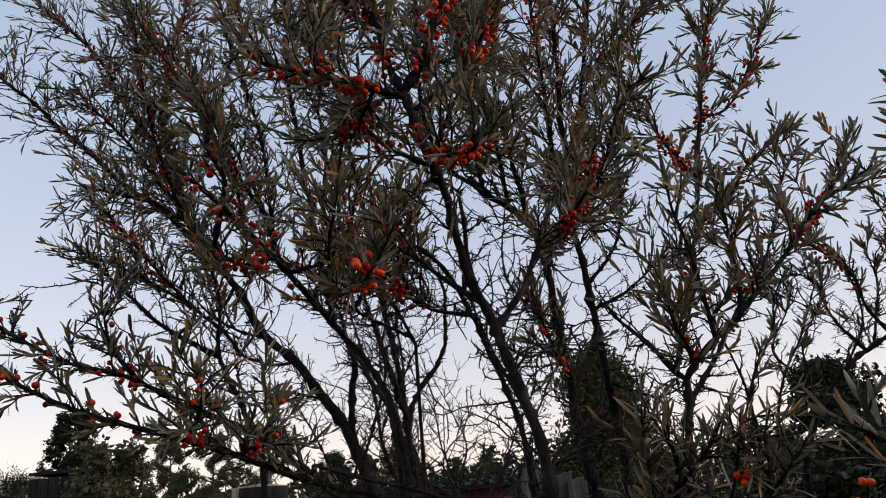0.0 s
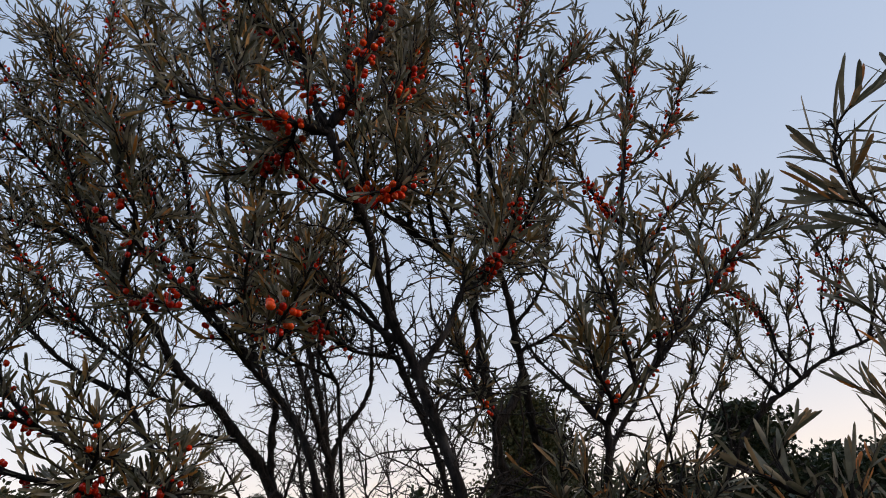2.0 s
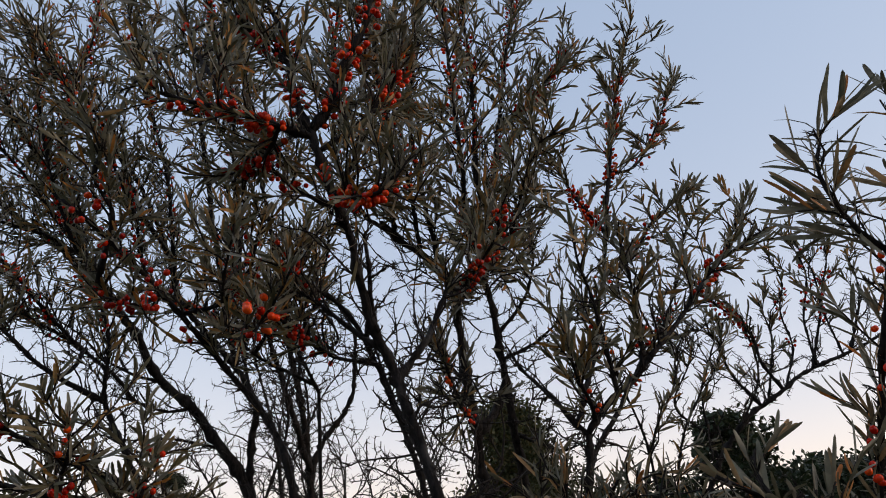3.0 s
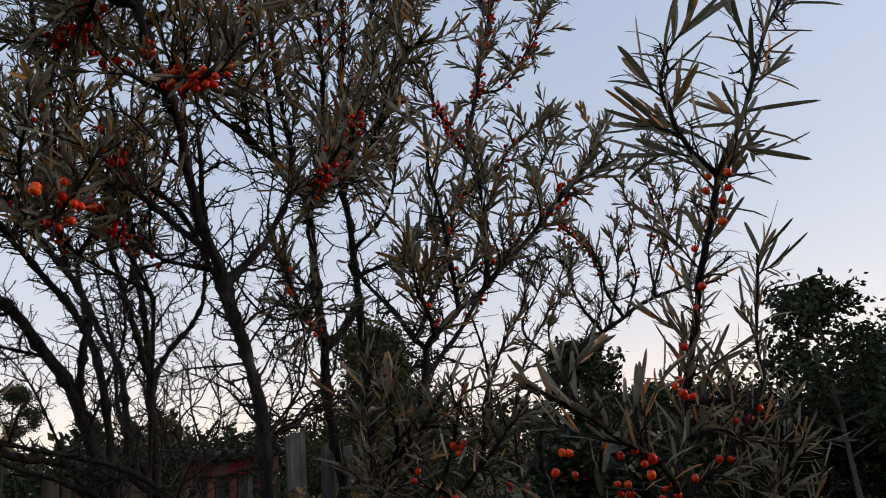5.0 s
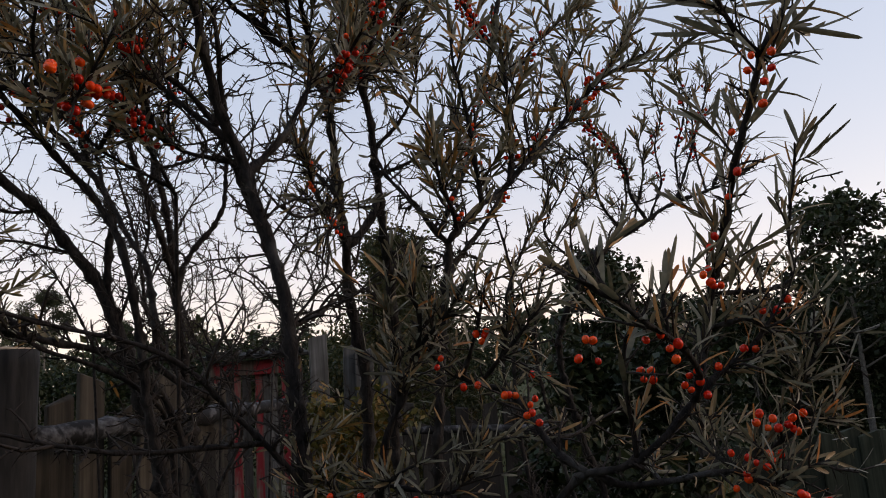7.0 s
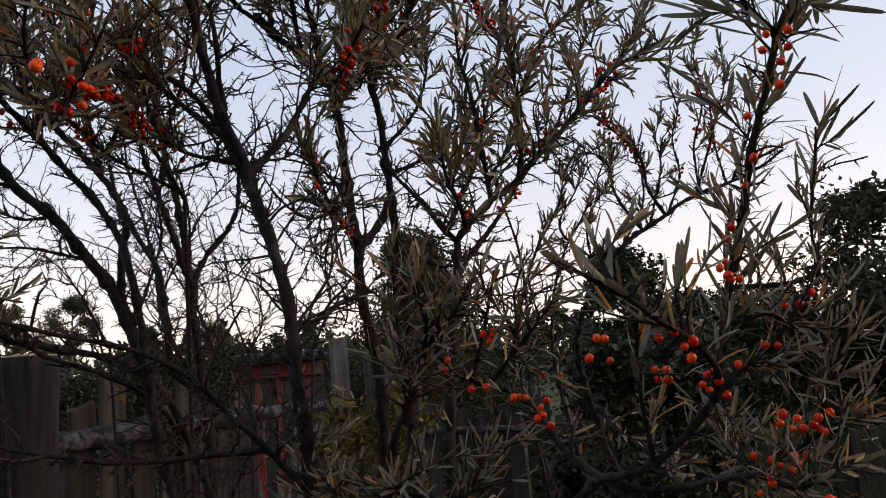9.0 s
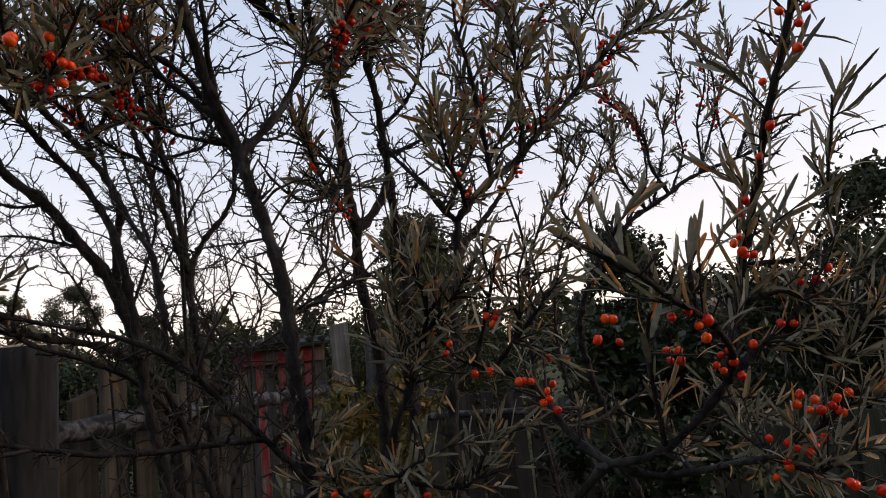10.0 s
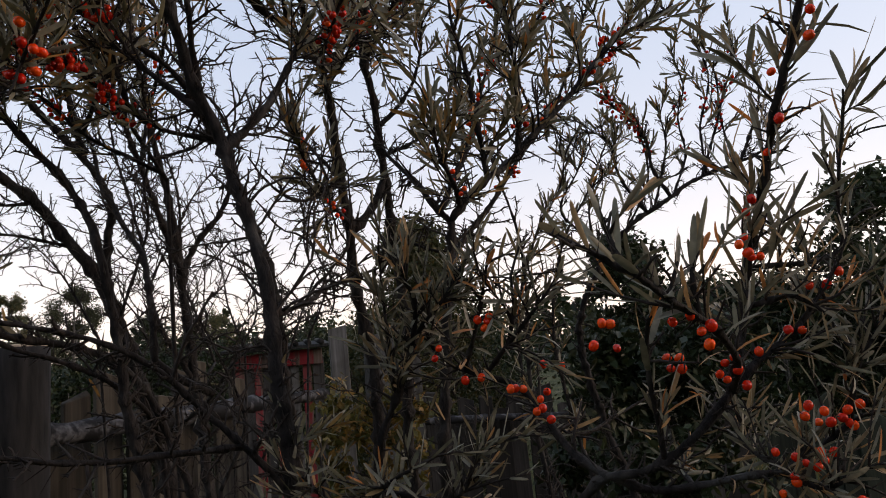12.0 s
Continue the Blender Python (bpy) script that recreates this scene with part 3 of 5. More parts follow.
def build_grass():
    n = 9000
    p = np.stack([rng.uniform(-3, 6, n), rng.uniform(0.6, 7, n), np.zeros(n)], axis=1)
    d = rng.normal(0, 0.35, (n, 3)) + np.array((0, 0, 1))
    h = Heap()
    leaf_heap(h, p, d, rng.normal(0, 1, (n, 3)), rng.uniform(0.12, 0.4, n), rng.uniform(0.004, 0.008, n), rng.normal(0, 0.4, n), np.full(n, 0.15))
    ob = new("grass", h.mesh("grass", M_yellow_leaf))
    return tagged(ob, "tall dry yellowish grass on the ground", "grass", kind="stuff")


build_grass()


# ---- unseen plain dark wall, added behind to keep low sky light off the garden ----
def build_wall():
    h = Heap()
    x0, x1, y0, y1, z = -9.0, 11.0, -3.2, -3.0, 2.9
    v = [(x0, y0, 0), (x1, y0, 0), (x1, y1, 0), (x0, y1, 0), (x0, y0, z), (x1, y0, z), (x1, y1, z), (x0, y1, z)]
    h.add(v, [(0, 1, 5, 4), (1, 2, 6, 5), (2, 3, 7, 6), (3, 0, 4, 7), (4, 5, 6, 7), (3, 2, 1, 0)])
    return tagged(new("wall_south", h.mesh("wall_south", M_dark_wall, False)), "unseen plain dark wall added to block low southern sky light", "wall", kind="structure")


build_wall()


# ---- fence ----
def build_fence(label, a, b, top, mat, gap=0.012, posts=(), width=0.11, drop=0.0):
    """Upright boards from a to b (x, y), each a part, on posts."""
    f = thing("plank_fence", (a[0], a[1], 0.0), label, "fence", "fences")
    a, b = Vector((*a, 0)), Vector((*b, 0))
    way = (b - a).normalized()
    turn = math.degrees(math.atan2(way.y, way.x))
    meshes = [board_mesh("plank", width * s, 0.022, top, mat, p) for s, p in ((1.0, 0.012), (0.85, -0.01), (1.15, 0.0), (0.95, 0.025), (1.05, -0.02))]
    x, length = 0.0, (b - a).length
    while x < length:
        k = int(rng.integers(0, 5))
        w = width * (1.0, 0.85, 1.15, 0.95, 1.05)[k]
        p = a + way * (x + w / 2)
        ob = stand(new("plank", meshes[k]), f, p.x, p.y, -0.02, rng.normal(0, 0.8), turn + rng.normal(0, 1.5), rng.normal(0, 0.8))
        ob.scale.z = 1 + rng.uniform(-0.09, 0.07) + drop
        x += w + gap * rng.uniform(0.3, 2.2)
    return f


fence = build_fence("weathered brown-grey upright plank fence with a log rail", (-1.55, 1.75), (-0.02, 3.70), 1.53, M_plank, 0.014)


def log_part(name, parent, points, r0, r1, mat, label="", rough=1.0):
    line = smooth_line(points, 0.05)
    line = line + rng.normal(0, r0 * 0.05 * rough, line.shape)
    h = Heap()
    h.tube(line, np.linspace(r0, r1, len(line)) * (1 + rough * rng.uniform(-0.1, 0.1, len(line))), 14, 0.05 * rough, 0.12)
    return part(name, h.mesh(name, mat), parent, label)


log_part("rail", fence, [(-1.5, 1.62, 1.36), (-0.56, 2.66, 1.376), (-0.1, 3.4, 1.378), (0.36, 4.42, 1.362)], 0.047, 0.030, M_log, "thick weathered log with dark bark patches", 1.7)
log_part("post", fence, [(-0.630, 2.48, -0.1), (-0.626, 2.48, 0.8), (-0.618, 2.48, 1.652)], 0.096, 0.090, M_post, "round barked post with a pale side", 0.12)

grey_boards = thing("grey_boards", (0.5, 4.55, 0.0), "tall grey weathered boards standing at the fence", "boards")
for bx, by, bw, bh, br in ((0.49, 4.52, 0.11, 1.76, -1.0), (0.63, 4.60, 0.10, 1.70, 1.5), (0.76, 4.58, 0.12, 1.66, -0.5), (0.90, 4.66, 0.12, 1.58, 0.8)):
    stand(new("board", board_mesh("board", bw, 0.03, bh, M_grey_plank, 0.01)), grey_boards, bx, by, -0.02, 0.0, 6.0, br)

far_fence = build_fence("dark mossy plank fence with a thin pole rail", (0.98, 5.1), (3.4, 5.0), 1.22, M_old_wood, 0.006)
log_part("rail", far_fence, [(0.9, 4.98, 1.10), (1.4, 4.97, 1.08), (2.0, 4.95, 1.04), (3.2, 4.9, 1.0)], 0.026, 0.022, M_log)
build_fence("mossy green-grey plank fence among leaves", (2.4, 3.3), (4.6, 3.0), 1.12, M_green_plank, 0.006)


# ---- red shed ----
def build_shed():
    s = thing("shed", (0.09, 5.2, 0.0), "small board shed with worn red paint and a dark bumpy roof", "shed")
    for i in range(9):
        x = -0.165 + 0.064 * i
        mat = M_red_plank if i in (0, 2, 4, 7) else M_grey_plank
        stand(new("board", board_mesh("board", 0.058, 0.02, 1.62, mat)), s, x, 5.2, 0.0, 0, 0, rng.normal(0, 0.4))
    stand(new("top_board", board_mesh("top_board", 0.60, 0.026, 0.10, M_red_plank)), s, 0.09, 5.17, 1.545)
    for side in (-0.21, 0.39):
        for k in range(6):
            stand(new("side_board", board_mesh("side_board", 0.02, 0.12, 1.60, M_grey_plank)), s, side, 5.27 + 0.125 * k, 0.0)
    roof = stand(new("roof", board_mesh("roof", 0.72, 1.0, 0.03, M_roof)), s, 0.09, 5.55, 1.68, 3.0)
    for i in range(8):
        h = Heap()
        x = -0.21 + 0.085 * i
        h.tube(np.array([(x, 5.04, 1.688), (x, 5.5, 1.71), (x, 6.0, 1.735)]), [0.02, 0.02, 0.02], 8)
        ridge = new("roof_ridge", h.mesh("roof_ridge", M_roof))
        ridge.parent = roof
        ridge.matrix_basis = roof.matrix_basis.inverted() @ Matrix.Translation(-Vector(s["base"]))
    return s


build_shed()


def build_outhouse():
    """A narrow dark board hut with a flat sloping lid of a roof."""
    o = thing("outhouse", (-4.36, 8.0, 0.0), "narrow dark tarred board hut beyond the fence", "hut")
    for i in range(5):
        stand(new("board", board_mesh("board", 0.105, 0.022, 2.20, M_old_wood)), o, -4.58 + 0.108 * i, 8.0, 0.0, 0, 0, rng.normal(0, 0.2))
    for side in (-4.635, -4.095):
        for k in range(5):
            stand(new("side_board", board_mesh("side_board", 0.022, 0.105, 2.20, M_old_wood)), o, side, 8.08 + 0.108 * k, 0.0)
    stand(new("roof", board_mesh("roof", 0.57, 0.60, 0.03, M_old_wood)), o, -4.36, 8.27, 2.24, 1.0)
    return o


build_outhouse()

# ---- bushes and trees behind ----
tree("young_tree", "dense olive-brown young tree behind the fence", "tree", (1.30, 6.5, 0.0), 2.76, 0.3, 1.02, 60000, 0.040, M_olive_leaf, 0.05, 46, 0.9, tight=1.3)
tree("bush", "dark green round-leaved bush behind the shrubs", "bush", (3.14, 6.0, 0.0), 2.40, 0.3, 0.78, 17000, 0.052, M_dark_leaf, 0.05, 30, 0.2)
tree("bush", "low yellowing green bush in front of the fence", "bush", (0.50, 3.4, 0.0), 1.36, 0.2, 0.46, 5200, 0.042, M_yellow_leaf, 0.02, 26, 0.1)
tree("bush", "very dark dense bush behind the berry branches", "bush", (1.40, 2.3, 0.0), 1.50, 0.2, 0.55, 22000, 0.036, M_dark_leaf, 0.03, 24, 0.0)
tree("tree", "dark leafy tree at the edge of the garden", "tree", (7.72, 7.9, 0.0), 3.45, 1.2, 1.05, 5200, 0.10, M_dark_leaf, 0.05, 30, 0.25, tight=1.0)
tree("tree", "dark leafy tree at the edge of the garden", "tree", (10.4, 6.6, 0.0), 3.3, 0.4, 1.9, 9000, 0.09, M_dark_leaf, 0.08, 26, 0.1)

tree("bush", "dark low bush beside the narrow hut", "bush", (-3.75, 7.7, 0.0), 2.25, 0.3, 0.42, 9000, 0.05, M_dark_leaf, 0.03, 26, 0.1)
tree("bush", "brownish willow-leaved bush beyond the fence", "bush", (-2.75, 6.0, 0.0), 2.3, 0.3, 0.5, 7000, 0.055, M_birch_leaf, 0.03, 26, 0.2)


def build_hedge(label, points, height, depth, leaves, size, mat):
    """A long uneven bank of leaves on stems."""
    base = (points[0][0], points[0][1], 0.0)
    t = thing("hedge", base, label, "hedge")
    line = smooth_line([(x, y, 0) for x, y in points], 0.25)
    hs = Heap()
    for p in line:
        for k in range(2):
            q = p + rng.normal(0, depth * 0.3, 3) * np.array((1, 1, 0))
            hs.tube(np.linspace(q, q + np.array((rng.normal(0, 0.1), rng.normal(0, 0.1), height * 0.8)), 4), [0.02, 0.016, 0.012, 0.005], 5)
    part("stem_growth", hs.mesh("stem_growth", M_tree_bark), t, kind="stuff")
    idx = rng.integers(0, len(line), leaves)
    c = line[idx]
    z = height * rng.uniform(0.03, 1, leaves) ** 0.7
    lift = np.array([0.6 * noise.noise((p[0] * 0.7, p[1] * 0.7, 3.1)) + 0.5 * noise.noise((p[0] * 2.6, p[1] * 2.6, 8.3)) for p in c])
    c = c + np.stack([rng.normal(0, depth * 0.35, leaves), rng.normal(0, depth * 0.35, leaves), z * (1 + 0.5 * lift)], axis=1)
    part("foliage", broad_leaves(c, size, 0.06).mesh("foliage", mat, False), t, kind="stuff")
    return t


build_hedge("dark green overgrown hedge behind the garden", [(5.5, 8.8), (7, 8.9), (9, 8.6), (12, 7.6), (15, 6.0)], 2.15, 0.7, 80000, 0.085, M_dark_leaf)

build_hedge("dark brush and young trees behind the plank fence", [(-9.5, 9.5), (-5, 10), (-2, 10.8), (1, 11.5), (4, 12)], 1.85, 0.6, 90000, 0.07, M_dark_leaf)

# woods to the north, taller trees singly
for x, y, hgt, wid, pt, mat, lab in (
        (-13.8, 22.5, 3.4, 1.9, 0.1, M_dark_leaf, "broad dark tree beyond the fence"),
        (-10.6, 24.0, 4.0, 1.3, 0.3, M_birch_leaf, "thin-leaved birch beyond the fence"),
        (-8.9, 23.0, 4.4, 1.1, 0.4, M_birch_leaf, "thin-leaved birch beyond the fence"),
        (-7.9, 24.0, 4.6, 1.2, 0.5, M_birch_leaf, "thin-leaved birch beyond the fence"),
        (-5.70, 22.0, 4.42, 1.6, 0.6, M_conifer, "dense dark green conical tree beyond the fence"),
        (-4.4, 25.0, 3.6, 1.2, 0.3, M_dark_leaf, "dark tree beyond the fence"),
        (-2.6, 30.0, 4.0, 1.5, 0.3, M_birch_leaf, "thin-leaved birch beyond the fence")):
    tree("tree", lab, "tree", (x, y, 0.0), hgt, hgt * 0.15, wid, 26000, 0.055, mat, 0.09, 22, pt, "trees beyond the fence")


tree("tree", "slim dense dark poplar-like tree beyond the fence", "tree", (-10.75, 20.0, 0.0), 5.05, 0.5, 0.75, 46000, 0.07, M_dark_leaf, 0.10, 60, 0.05, "trees beyond the fence")


def build_woods():
    """The far edge of the woods: many small trees, none to be counted."""
    trunks, leaves = Heap(), []
    for i in range(230):
        a = radians(rng.uniform(-42, 62))
        r = rng.uniform(70, 110)
        x, y = r * math.sin(a), r * math.cos(a)
        hgt = rng.uniform(4.0, 7.5)
        trunks.tube(np.linspace((x, y, 0), (x, y, hgt * 0.95), 4), [0.14, 0.1, 0.06, 0.02], 5)
        n = 150
        s = rng.uniform(0, 1, n)
        wid = rng.uniform(0.8, 1.9)
        w = rng.uniform(0, 6.28, n)
        rad = wid * (1 - s) ** 0.7 * np.sqrt(rng.uniform(0, 1, n))
        leaves.append(np.stack([x + rad * np.cos(w), y + rad * np.sin(w), hgt * (0.1 + 0.9 * s)], axis=1))
    t = thing("far_woods", (0.0, 90.0, 0.0), "distant dark edge of woods along the horizon", "woods", kind="stuff")
    part("trunk_growth", trunks.mesh("trunk_growth", M_tree_bark), t, kind="stuff")
    part("crown_growth", broad_leaves(np.vstack(leaves), 0.85, 0.15).mesh("crown_growth", M_dark_leaf, False), t, kind="stuff")


build_woods()

# ---- sea buckthorn shrubs ----
middle_shrub = Shrub((0.42, 0.75, 0.0), "sea buckthorn with dark thorny stems and orange-red berries", 0.0285, wide=0.125, berry=0.9)
rear_shrub = Shrub((-0.05, 1.75, 0.0), "tall sea buckthorn with bare lower stems by the fence", 0.030, wide=0.125, berry=0.74)
inner_shrub = Shrub((0.55, 1.45, 0.0), "tall sea buckthorn with two dark trunks and leafy tops", 0.036, wide=0.125, berry=0.82)
side_shrub = Shrub((0.62, 1.0, 0.0), "spreading sea buckthorn with clustered red berries", 0.034, wide=0.125, berry=0.78)
near_shrub = Shrub((0.62, 0.75, 0.0), "sea buckthorn with a tall leafy shoot and bright orange berries", 0.050, M_leaf_near, wide=0.088, berry=0.76)
stem(middle_shrub, "trunk", 0.0084, 0.0055, [(0.420, 0.750, -0.050), (0.262, 0.778, 0.769), (0.170, 0.795, 1.350), (0.159, 0.800, 1.513), (0.157, 0.805, 1.557), (0.148, 0.815, 1.612), (0.134, 0.830, 1.673), (0.119, 0.840, 1.725), (0.103, 0.835, 1.770), (0.089, 0.822, 1.810), (0.076, 0.800, 1.855), (0.068, 0.780, 1.895), (0.049, 0.740, 1.935), (0.037, 0.720, 1.974), (0.031, 0.720, 2.005)], bare=(0.35, 0.95, 19, 0.1), tuft=(0.62, 0.75, 3, 0.06))
stem(middle_shrub, "branch", 0.0070, 0.0025, [(0.033, 0.720, 2.001), (0.052, 0.720, 2.036), (0.082, 0.700, 2.102), (0.101, 0.700, 2.145), (0.118, 0.700, 2.236)], leafy=(0.05, 1, 25, 0.09), berries=(0.1, 0.9, 40))
stem(middle_shrub, "branch", 0.0060, 0.0025, [(0.031, 0.720, 2.004), (0.015, 0.730, 2.052), (-0.006, 0.750, 2.172), (-0.025, 0.760, 2.237), (-0.036, 0.770, 2.317)], leafy=(0.1, 1, 22, 0.09), berries=(0.05, 0.5, 22))
stem(middle_shrub, "branch", 0.0055, 0.0020, [(0.033, 0.720, 1.999), (-0.040, 0.700, 2.013), (-0.091, 0.680, 2.020), (-0.122, 0.680, 2.030), (-0.154, 0.680, 2.052)], leafy=(0.05, 1, 22, 0.1), berries=(0.08, 0.85, 34))
stem(middle_shrub, "branch", 0.0050, 0.0020, [(0.051, 0.740, 1.926), (0.101, 0.670, 1.893), (0.119, 0.660, 1.901), (0.132, 0.660, 1.924)], leafy=(0, 1, 22, 0.08), berries=(0.1, 0.8, 21))
stem(middle_shrub, "branch", 0.0060, 0.0030, [(0.120, 0.840, 1.727), (0.140, 0.860, 1.760), (0.162, 0.870, 1.789), (0.180, 0.890, 1.827), (0.205, 0.910, 1.884)], leafy=(0.85, 1, 3, 0.08), bare=(0.1, 0.9, 6, 0.07))
stem(middle_shrub, "branch", 0.0050, 0.0020, [(0.098, 0.860, 1.758), (-0.012, 0.910, 1.886)], leafy=(0.6, 1, 3, 0.07), bare=(0, 1, 10, 0.08))
stem(middle_shrub, "branch", 0.0032, 0.0016, [(0.153, 0.780, 1.587), (0.134, 0.900, 1.675), (0.122, 0.950, 1.720), (0.097, 1.000, 1.814)], bare=(0, 1, 11, 0.08))
stem(middle_shrub, "branch", 0.0034, 0.0016, [(0.157, 0.805, 1.562), (0.189, 0.850, 1.577), (0.211, 0.900, 1.596), (0.243, 0.950, 1.610), (0.286, 1.000, 1.628)], bare=(0, 1, 8, 0.1))
stem(middle_shrub, "branch", 0.0038, 0.0016, [(0.136, 0.800, 1.407), (0.104, 0.760, 1.478), (0.059, 0.720, 1.528), (0.032, 0.700, 1.543), (-0.069, 0.640, 1.577)], bare=(0.05, 1, 8, 0.05))
stem(middle_shrub, "branch", 0.0045, 0.0020, [(0.009, 1.100, 1.420), (0.006, 1.000, 1.483), (-0.027, 0.950, 1.520), (-0.060, 0.920, 1.541), (-0.092, 0.900, 1.555), (-0.117, 0.880, 1.573), (-0.155, 0.860, 1.597)], bare=(0, 1, 12, 0.06))
stem(middle_shrub, "branch", 0.0034, 0.0016, [(0.103, 0.720, 1.406), (-0.003, 0.660, 1.469), (-0.064, 0.630, 1.490)], bare=(0, 1, 5, 0.05))
stem(middle_shrub, "branch", 0.0068, 0.0030, [(0.300, 0.950, -0.050), (0.120, 0.940, 0.920), (-0.012, 0.930, 1.538), (-0.013, 0.925, 1.584), (-0.017, 0.920, 1.616), (-0.026, 0.920, 1.655), (-0.036, 0.935, 1.684), (-0.054, 0.950, 1.718), (-0.069, 0.955, 1.742), (-0.091, 0.955, 1.766), (-0.108, 0.950, 1.790), (-0.126, 0.940, 1.812), (-0.152, 0.915, 1.846), (-0.174, 0.880, 1.874), (-0.199, 0.835, 1.902), (-0.226, 0.800, 1.926), (-0.262, 0.780, 1.957)], leafy=(0.86, 1, 7, 0.08), bare=(0.5, 0.9, 12, 0.08), berries=(0.9, 1, 12))
stem(middle_shrub, "branch", 0.0040, 0.0016, [(-0.151, 0.930, 1.869), (-0.109, 0.920, 1.867), (-0.077, 0.900, 1.889), (-0.059, 0.880, 1.908), (-0.049, 0.860, 1.935), (-0.038, 0.850, 1.962)], leafy=(0.1, 1, 16, 0.09), berries=(0.3, 0.7, 10))
stem(middle_shrub, "branch", 0.0040, 0.0016, [(-0.128, 1.020, 1.863), (-0.093, 0.950, 1.901), (-0.081, 0.920, 1.938), (-0.095, 0.880, 2.023)], leafy=(0, 1, 13, 0.09), berries=(0.2, 0.8, 12))
stem(middle_shrub, "branch", 0.0035, 0.0015, [(-0.164, 0.880, 1.871), (-0.178, 0.820, 1.836), (-0.194, 0.800, 1.834), (-0.211, 0.780, 1.851)], leafy=(0, 1, 8, 0.08), berries=(0.3, 0.8, 12))
stem(middle_shrub, "branch", 0.0040, 0.0016, [(-0.170, 0.760, 1.875), (-0.184, 0.720, 1.912), (-0.198, 0.700, 1.943), (-0.186, 0.690, 1.979)], leafy=(0.2, 1, 9, 0.09))
stem(middle_shrub, "branch", 0.0060, 0.0025, [(0.450, 0.900, -0.050), (0.185, 0.955, 0.846), (-0.031, 1.000, 1.538), (-0.136, 0.860, 1.578), (-0.185, 0.820, 1.602), (-0.239, 0.790, 1.623), (-0.342, 0.750, 1.660), (-0.387, 0.740, 1.681), (-0.468, 0.720, 1.739)], leafy=(0.79, 1, 19, 0.06), bare=(0.62, 0.8, 6, 0.06), berries=(0.86, 1, 12))
stem(middle_shrub, "branch", 0.0060, 0.0020, [(-0.157, 0.950, 1.583), (-0.250, 0.960, 1.667), (-0.301, 0.950, 1.689), (-0.348, 0.930, 1.720), (-0.386, 0.910, 1.735), (-0.434, 0.900, 1.749), (-0.584, 0.870, 1.835)], leafy=(0.25, 1, 17, 0.06), berries=(0.5, 1, 13))
stem(middle_shrub, "branch", 0.0040, 0.0016, [(-0.239, 0.790, 1.623), (-0.213, 0.750, 1.643), (-0.201, 0.730, 1.663), (-0.204, 0.720, 1.686)], leafy=(0, 1, 9, 0.09))
stem(middle_shrub, "branch", 0.0040, 0.0016, [(-0.191, 0.820, 1.602), (-0.154, 0.800, 1.619), (-0.145, 0.790, 1.642), (-0.139, 0.790, 1.661)], leafy=(0, 1, 10, 0.09))
stem(middle_shrub, "branch", 0.0040, 0.0016, [(-0.359, 0.920, 1.712), (-0.393, 0.920, 1.768), (-0.414, 0.920, 1.833)], leafy=(0, 1, 9, 0.09))
stem(middle_shrub, "branch", 0.0040, 0.0016, [(0.037, 0.720, 1.974), (0.067, 0.720, 1.996), (0.102, 0.730, 2.033), (0.132, 0.740, 2.081), (0.151, 0.750, 2.141)], leafy=(0.1, 1, 26, 0.08), berries=(0.2, 0.9, 15))
stem(middle_shrub, "branch", 0.0040, 0.0016, [(0.002, 0.740, 2.119), (-0.059, 0.760, 2.199), (-0.088, 0.770, 2.267)], leafy=(0.05, 1, 31, 0.08), berries=(0.1, 0.6, 9))
stem(middle_shrub, "branch", 0.0040, 0.0016, [(-0.063, 0.690, 2.017), (-0.083, 0.720, 2.080), (-0.112, 0.750, 2.147), (-0.137, 0.780, 2.228)], leafy=(0.05, 1, 20, 0.08))
stem(middle_shrub, "branch", 0.0035, 0.0015, [(-0.003, 0.710, 2.004), (-0.020, 0.740, 1.989), (-0.045, 0.780, 1.990), (-0.076, 0.800, 1.994)], leafy=(0.1, 1, 18, 0.07), berries=(0.2, 0.8, 12))
stem(middle_shrub, "branch", 0.0035, 0.0015, [(0.057, 0.750, 1.916), (0.030, 0.760, 1.937), (0.002, 0.780, 1.964), (-0.028, 0.800, 2.009), (-0.038, 0.820, 2.072)], leafy=(0.1, 1, 14, 0.07), berries=(0.2, 0.8, 8))
stem(middle_shrub, "branch", 0.0040, 0.0016, [(0.068, 1.000, 1.781), (0.039, 0.970, 1.802), (0.010, 0.950, 1.816), (-0.011, 0.900, 1.822), (-0.029, 0.880, 1.834), (-0.058, 0.860, 1.844)], leafy=(0.25, 1, 11, 0.07), bare=(0, 0.5, 5, 0.06), berries=(0.3, 1, 16))
stem(middle_shrub, "branch", 0.0035, 0.0016, [(0.010, 0.950, 1.816), (0.002, 0.930, 1.847), (-0.017, 0.900, 1.943)], leafy=(0.25, 1, 11, 0.07), bare=(0, 0.5, 5, 0.06), berries=(0.5, 1, 10))
stem(middle_shrub, "branch", 0.0060, 0.0034, [(0.330, 1.080, -0.050), (0.220, 1.060, 0.900), (0.165, 1.050, 1.480), (0.150, 1.040, 1.640), (0.112, 1.020, 1.752), (0.080, 1.000, 1.832), (0.052, 0.980, 1.872), (0.000, 0.950, 1.905), (-0.045, 0.930, 1.930)], bare=(0.4, 1, 16, 0.09))
stem(middle_shrub, "branch", 0.0042, 0.0026, [(0.096, 0.860, 1.788), (0.094, 0.845, 1.809), (0.092, 0.830, 1.838), (0.091, 0.815, 1.866), (0.087, 0.800, 1.905)], bare=(0, 1, 6, 0.06))
